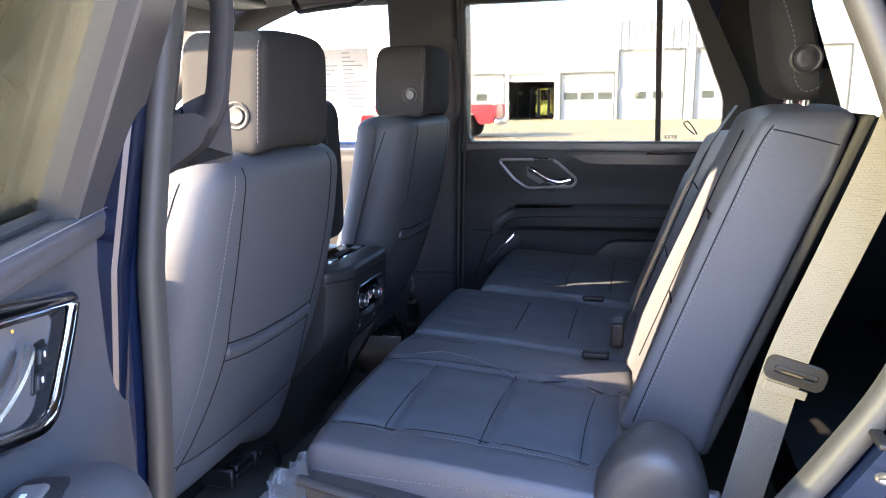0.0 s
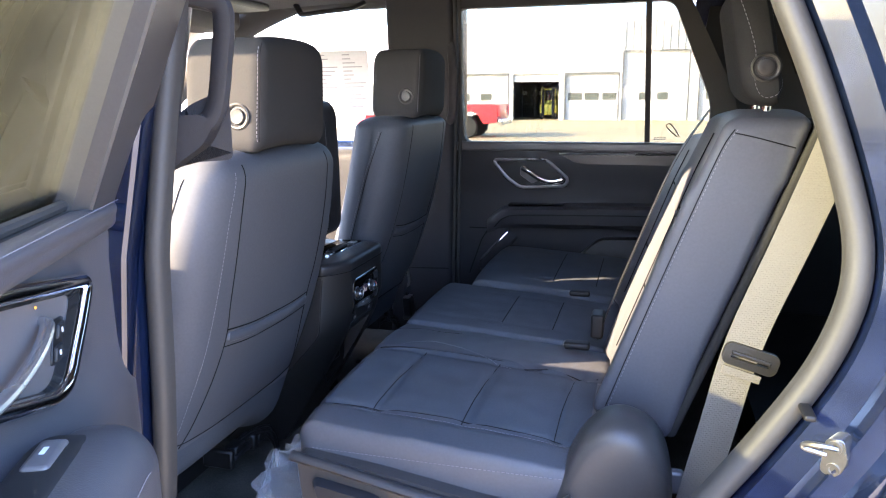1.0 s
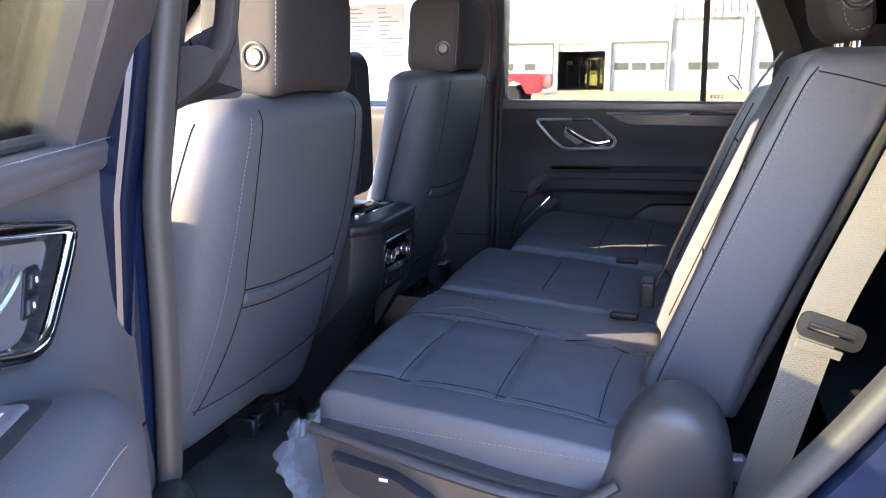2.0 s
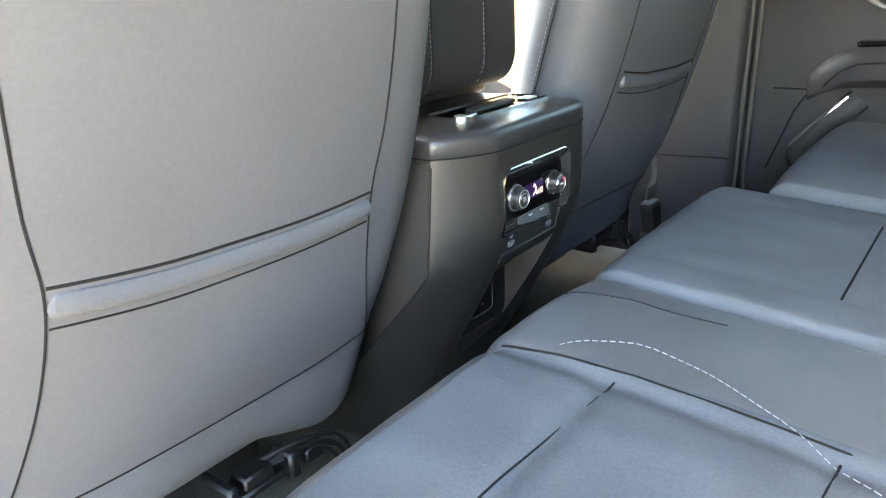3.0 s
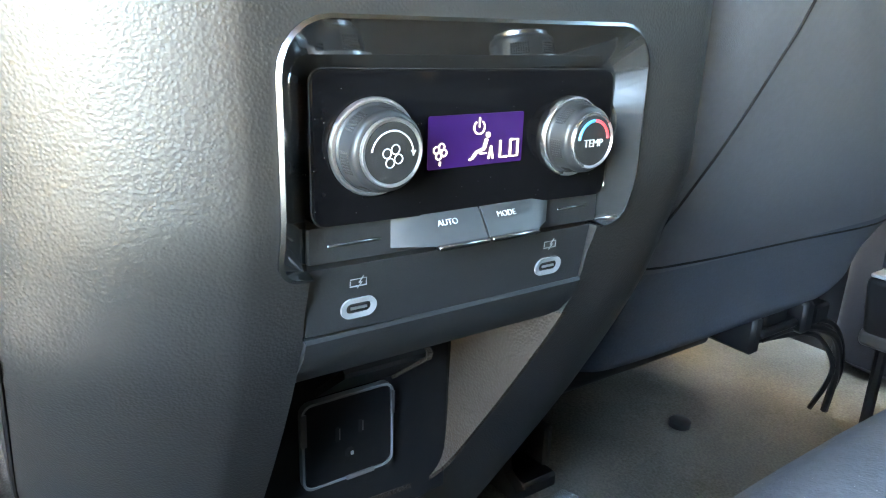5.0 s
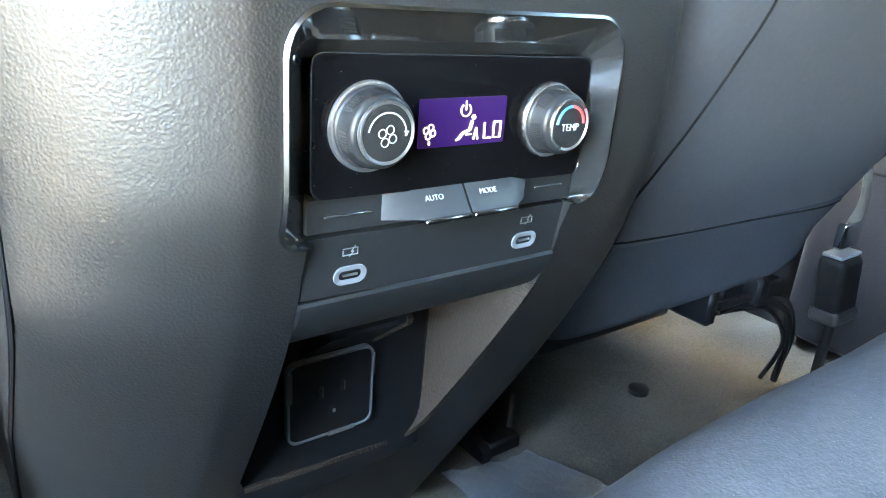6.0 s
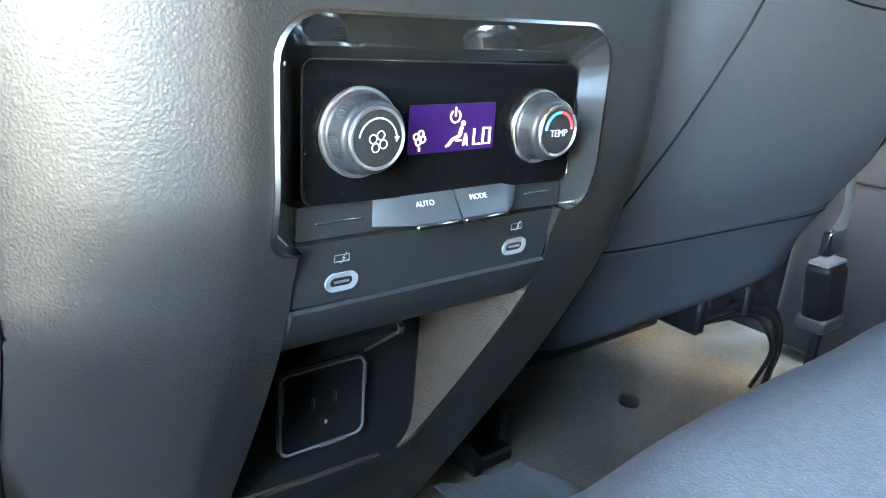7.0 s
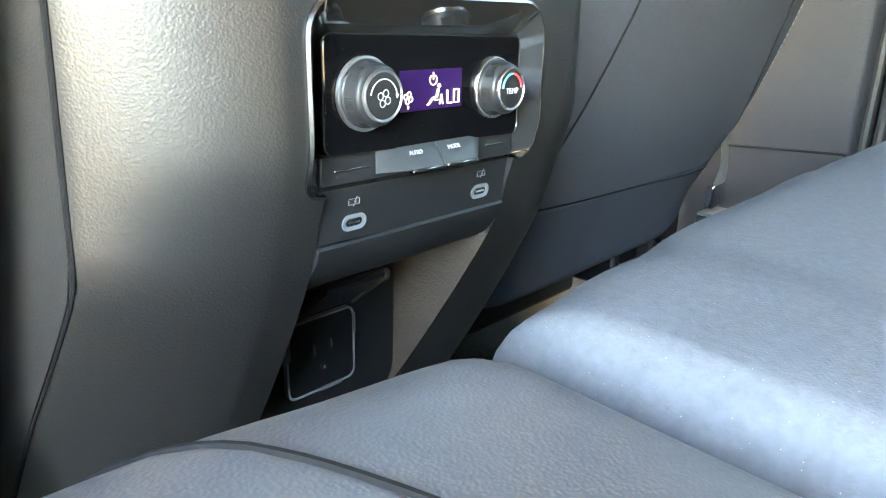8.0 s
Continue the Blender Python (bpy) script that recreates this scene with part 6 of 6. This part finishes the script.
def make_near_door():
    d = thing("car_door", (0.25, -1.3, 0.62), "rear door standing open, with black trim and tinted glass", "car door")
    lean = lambda z: 0.40 * max(0, z - 1.35)

    def N(s, z, w=0.0):
        """Door coordinates: along from the hinge, height, towards the cabin side."""
        return B0 + BD * s + BN * (w + lean(z)) + Vector((0, 0, z))
    M = lambda p: N(p.x, p.z, p.y)

    def sb(s0, s1, w0, w1, z0, z1, r, div, corner=4, bend=None):
        return soft_box(s0, s1, w0, w1, z0, z1, r, div, (lambda p: M(bend(p))) if bend else M, corner)
    # skin and trim
    part("outer_skin", sb(-0.13, 1.0, -0.125, -0.05, 0.52, 1.36, (0.02, 0.025, 0.03), (10, 2, 8)), PAINT, d, "dark blue painted skin")
    def dish(p):
        q = p.copy()
        if p.y > -0.02:
            q.y -= 0.024 * min(1, max(0, (p.z - 1.150) / 0.05)) * min(1, max(0, (1.362 - p.z) / 0.02)) * min(1, max(0, (p.x + 0.06) / 0.08))
        return q
    part("trim_panel", sb(-0.095, 0.97, -0.048, 0.004, 0.70, 1.345, (0.015, 0.014, 0.02), (30, 2, 26), 4, dish), DOORTRIM_LIT, d)
    part("sill_pad", sb(-0.088, 0.97, -0.05, 0.007, 1.332, 1.366, (0.012, 0.016, 0.014), (16, 3, 3), 5), DOORTRIM_LIT, d, "padded window sill")
    part("stitching", stitches([N(-0.05 + 0.05 * k, 1.3662, 0.004) for k in range(20)]), THREAD, d)
    part("jamb_edge", sb(-0.120, -0.096, -0.05, 0.0, 0.60, 1.36, 0.006, (2, 2, 10)), PAINT, d)
    part("seal_strip", tube([N(-0.108, 0.62 + 0.04 * k, 0.004) for k in range(20)], 0.005, 8, up=(0, 1, 0)), RUBBER, d)
    # window frame: inner cover, run channel, glass
    inner = [(0.035, 1.36), (0.055, 1.80), (0.72, 1.80), (0.90, 1.50), (0.90, 1.36)]
    outer = [(-0.085, 1.345), (-0.05, 1.875), (0.76, 1.875), (0.96, 1.54), (0.97, 1.345)]
    F = lambda u, v, k: N(u, v, k)
    part("window_frame", band(outer, inner, F, 0.0, -0.002, -0.06), TRIMPLASTIC, d, "black plastic window frame")
    run = [(0.047, 1.366), (0.066, 1.79), (0.715, 1.79), (0.89, 1.50), (0.89, 1.366)]
    part("run_channel", band([(a, b) for a, b in inner], run, F, -0.006, -0.020, -0.055), RUBBER, d)
    part("frame_paint", band([(-0.105, 1.36), (-0.07, 1.885), (0.77, 1.885), (0.975, 1.545), (0.985, 1.36)], outer, F, -0.03, -0.02, -0.085), PAINT, d)
    part("window_pane", slab([(0.03, 1.35), (0.05, 1.80), (0.73, 1.80), (0.91, 1.50), (0.91, 1.35)], F, -0.042, -0.038, 0.0), GREEN, d, "green tinted side glass")
    part("belt_moulding", sb(0.03, 0.91, -0.072, -0.058, 1.355, 1.395, (0.004, 0.005, 0.008), (8, 2, 2)), SATIN, d, "bright outer belt moulding")
    part("belt_seal", tube([N(0.03 + 0.1 * k, 1.372, -0.03) for k in range(10)], 0.006, 8), RUBBER, d)
    # handle surround, a slanting chrome frame
    o = rounded([(0.026, 1.290), (0.24, 1.328), (0.40, 1.350), (0.44, 1.29), (0.30, 1.252), (0.150, 1.206), (0.115, 1.206), (0.056, 1.258)], 0.02, 5)
    i = [tuple(Vector(p).lerp(Vector((0.235, 1.28)), 0.075)) for p in o]
    DW = -0.018
    hb = part("handle_bezel", tube([F(u, v, DW + 0.006) for u, v in o], 0.0078, 10, closed=True), CHROME, d, "chrome handle surround")
    part("handle_cup", slab(i, F, DW - 0.012, DW + 0.002, 0.0), PLASTIC, hb)
    part("bezel_band", band([tuple(Vector(p).lerp(Vector((0.235, 1.28)), 0.08)) for p in o], [tuple(Vector(p).lerp(Vector((0.235, 1.272)), 0.22)) for p in o], F, DW + 0.006, DW + 0.003, DW - 0.01), SMOKE, hb)
    lv = curve([N(0.150, 1.282, DW + 0.003), N(0.163, 1.279, DW + 0.012), N(0.21, 1.266, DW + 0.017), N(0.27, 1.256, DW + 0.016), N(0.34, 1.254, DW + 0.010)], 8)
    part("handle_lever", tube(lv, 0.0066, 10, flat=0.7), SATIN, hb, "chrome lever")
    part("led", lathe([(0.0003, 0), (0.0014, 0), (0.0014, 0.001), (0.0003, 0.0014)], lambda u, v, k: N(0.163 + u, 1.298 + v, DW + 0.004 + k), 10), LED, hb)
    part("lock_plate", slab(rounded([(0.098, 1.272), (0.124, 1.274), (0.142, 1.234), (0.116, 1.232)], 0.006, 4), F, DW, DW + 0.004, 0.001), BLACK, hb)
    for s, z in ((0.114, 1.262), (0.125, 1.243)):
        sw = part("lock_switch", slab(rrect(0.018, 0.013, 0.002, 3), lambda u, v, k, s=s, z=z: N(s + u - v * 0.4, z + v, k), DW, DW + 0.007, 0.0015), MATTE, hb)
        part("switch_print", slab(rrect(0.004, 0.005, 0.001, 2), lambda u, v, k, s=s, z=z: N(s + u, z + v, k), DW + 0.0068, DW + 0.0074, 0.0), PRINT, sw)
    # armrest with window switch
    def armb(p):
        q = max(0.0, min(1.0, (0.24 - p.x) / 0.16))
        return Vector((p.x, p.y - 0.035 * q * q, p.z - 0.075 * q * q))
    part("armrest", sb(0.110, 0.92, -0.01, 0.085, 1.01, 1.200, (0.05, 0.04, 0.045), (18, 4, 5), 6, armb), DOORTRIM_LIT, d, "padded leather armrest")
    part("switch_plate", sb(0.195, 0.40, -0.004, 0.040, 1.182, 1.2035, (0.02, 0.012, 0.006), (10, 3, 2), 4, lambda p: Vector((p.x, p.y, p.z - 0.03 * max(0, 0.24 - p.x) / 0.13))), MATTE, d)
    sw = part("window_switch", sb(0.235, 0.285, 0.006, 0.028, 1.2005, 1.2065, (0.005, 0.005, 0.004), (3, 3, 2)), PLASTIC, d)
    part("switch_print", box(-0.006, 0.006, -0.002, 0.002, 0, 0.0005, m=Matrix.Translation(N(0.258, 1.2067, 0.016)) @ Matrix.Rotation(radians(-65), 4, "Z")), PRINT, sw)
    st = curve([N(0.140, 1.085, 0.058), N(0.175, 1.135, 0.074), N(0.22, 1.160, 0.0835), N(0.28, 1.168, 0.0865), N(0.5, 1.168, 0.0868), N(0.88, 1.168, 0.0868)], 8)
    part("stitching", stitches(st), THREAD, d)
    part("seam", tube([N(-0.09, 1.035, 0.0045), N(0.08, 1.055, 0.0045)], 0.0016, 6), SEAM, d)
    part("lower_trim", sb(-0.09, 0.95, 0.0, 0.05, 0.70, 0.96, (0.03, 0.02, 0.04), (12, 2, 5)), GRAIN, d)
    # hinge straps to the pillar
    for z in (0.85, 1.2):
        part("hinge", box(-0.03, 0.05, -0.985, -0.91, z, z + 0.05, 0.006, 1), PAINT, d)
    return d


def make_striker():
    t = thing("door_striker", (0.838, -0.905, 1.155), "bright metal door striker bolted to the jamb", "striker")
    put = lambda u, v, d: Vector((0.824 + 0.62 * u - 0.42 * d, -0.902 - 0.42 * u - 0.62 * d, 1.156 + 0.75 * v))
    part("plate", slab(rounded([(-0.006, 0.022), (0.016, 0.026), (0.022, 0.0), (0.012, -0.026), (-0.010, -0.024)], 0.008, 4), put, -0.025, 0.004, 0.001), ZINC, t)
    part("loop", tube(curve([put(0.010, 0.012, 0.002), put(-0.006, 0.014, 0.012), put(-0.024, 0.010, 0.013), put(-0.026, 0.004, 0.011), put(-0.004, 0.0, 0.002)], 6), 0.0030, 8, up=(0, 1, 0)), ZINC, t)
    for v in (0.014, -0.015):
        part("bolt", lathe([(0.0005, 0.0035), (0.004, 0.0035), (0.0045, 0.006), (0.008, 0.006), (0.0085, 0.003), (0.0085, 0.0)][::-1], lambda a, b, d, v=v: put(0.006 + a, v + b, d), 14), ZINC, t)
    b = thing("bump_stop", (0.81, -0.94, 1.2), "small black rubber bump stop", "stop")
    part("pad", soft_box(0.801, 0.812, -0.896, -0.860, 1.183, 1.189, 0.0025, (2, 2, 2)), BLACK, b)


def make_sticker():
    t = thing("window_sticker", (-0.38, 0.85, 1.41), "printed paper price sheet on the front side glass", "paper")
    lean = lambda z: -0.16 * max(0, z - 1.30)
    P = lambda u, v, d: Vector((u, 0.858 + lean(v) - d, v))
    part("sheet", slab([(-0.49, 1.415), (-0.28, 1.415), (-0.285, 1.635), (-0.49, 1.635)], P, 0.0, 0.0006, 0.0), PAPER, t)
    rng = random.Random(4)
    for k in range(15):
        z = 1.622 - 0.0135 * k
        for u0 in (-0.48, -0.38):
            w = rng.uniform(0.02, 0.085)
            part("print_line", slab([(u0, z), (u0 + w, z), (u0 + w, z - 0.003), (u0, z - 0.003)], P, 0.0006, 0.001, 0.0), INK, t)


make_outside()
make_pickup(-4.5, 25.0, RED, "pickup_truck", "red pickup truck parked in the yard")
make_body()
make_console()
make_front_seat(-0.42, 0.0, "grey leather front seat with a cloth headrest and map pocket", -1)
make_front_seat(0.425, 0.03, "grey leather front seat set a little higher", 1)
make_rear_seat(-0.665, -0.156, 0.0, "grey leather outboard rear seat with a woven insert", near=True, back=(-0.487, -0.192))
make_rear_seat(-0.153, 0.190, 0.003, "middle rear seat in dark woven cloth", hi=0.005, crown=0.003, back=(-0.190, 0.190), headrest=False, back_top=1.40)
make_rear_seat(0.200, 0.665, 0.07, "outboard rear seat in dark woven cloth, slid back", hi=0.01, back=(0.195, 0.49), headrest=False, back_top=1.39)
make_near_base()
make_near_belt()
make_small_things()
make_film_sheet()
make_far_door()
make_near_door()
make_striker()
make_sticker()
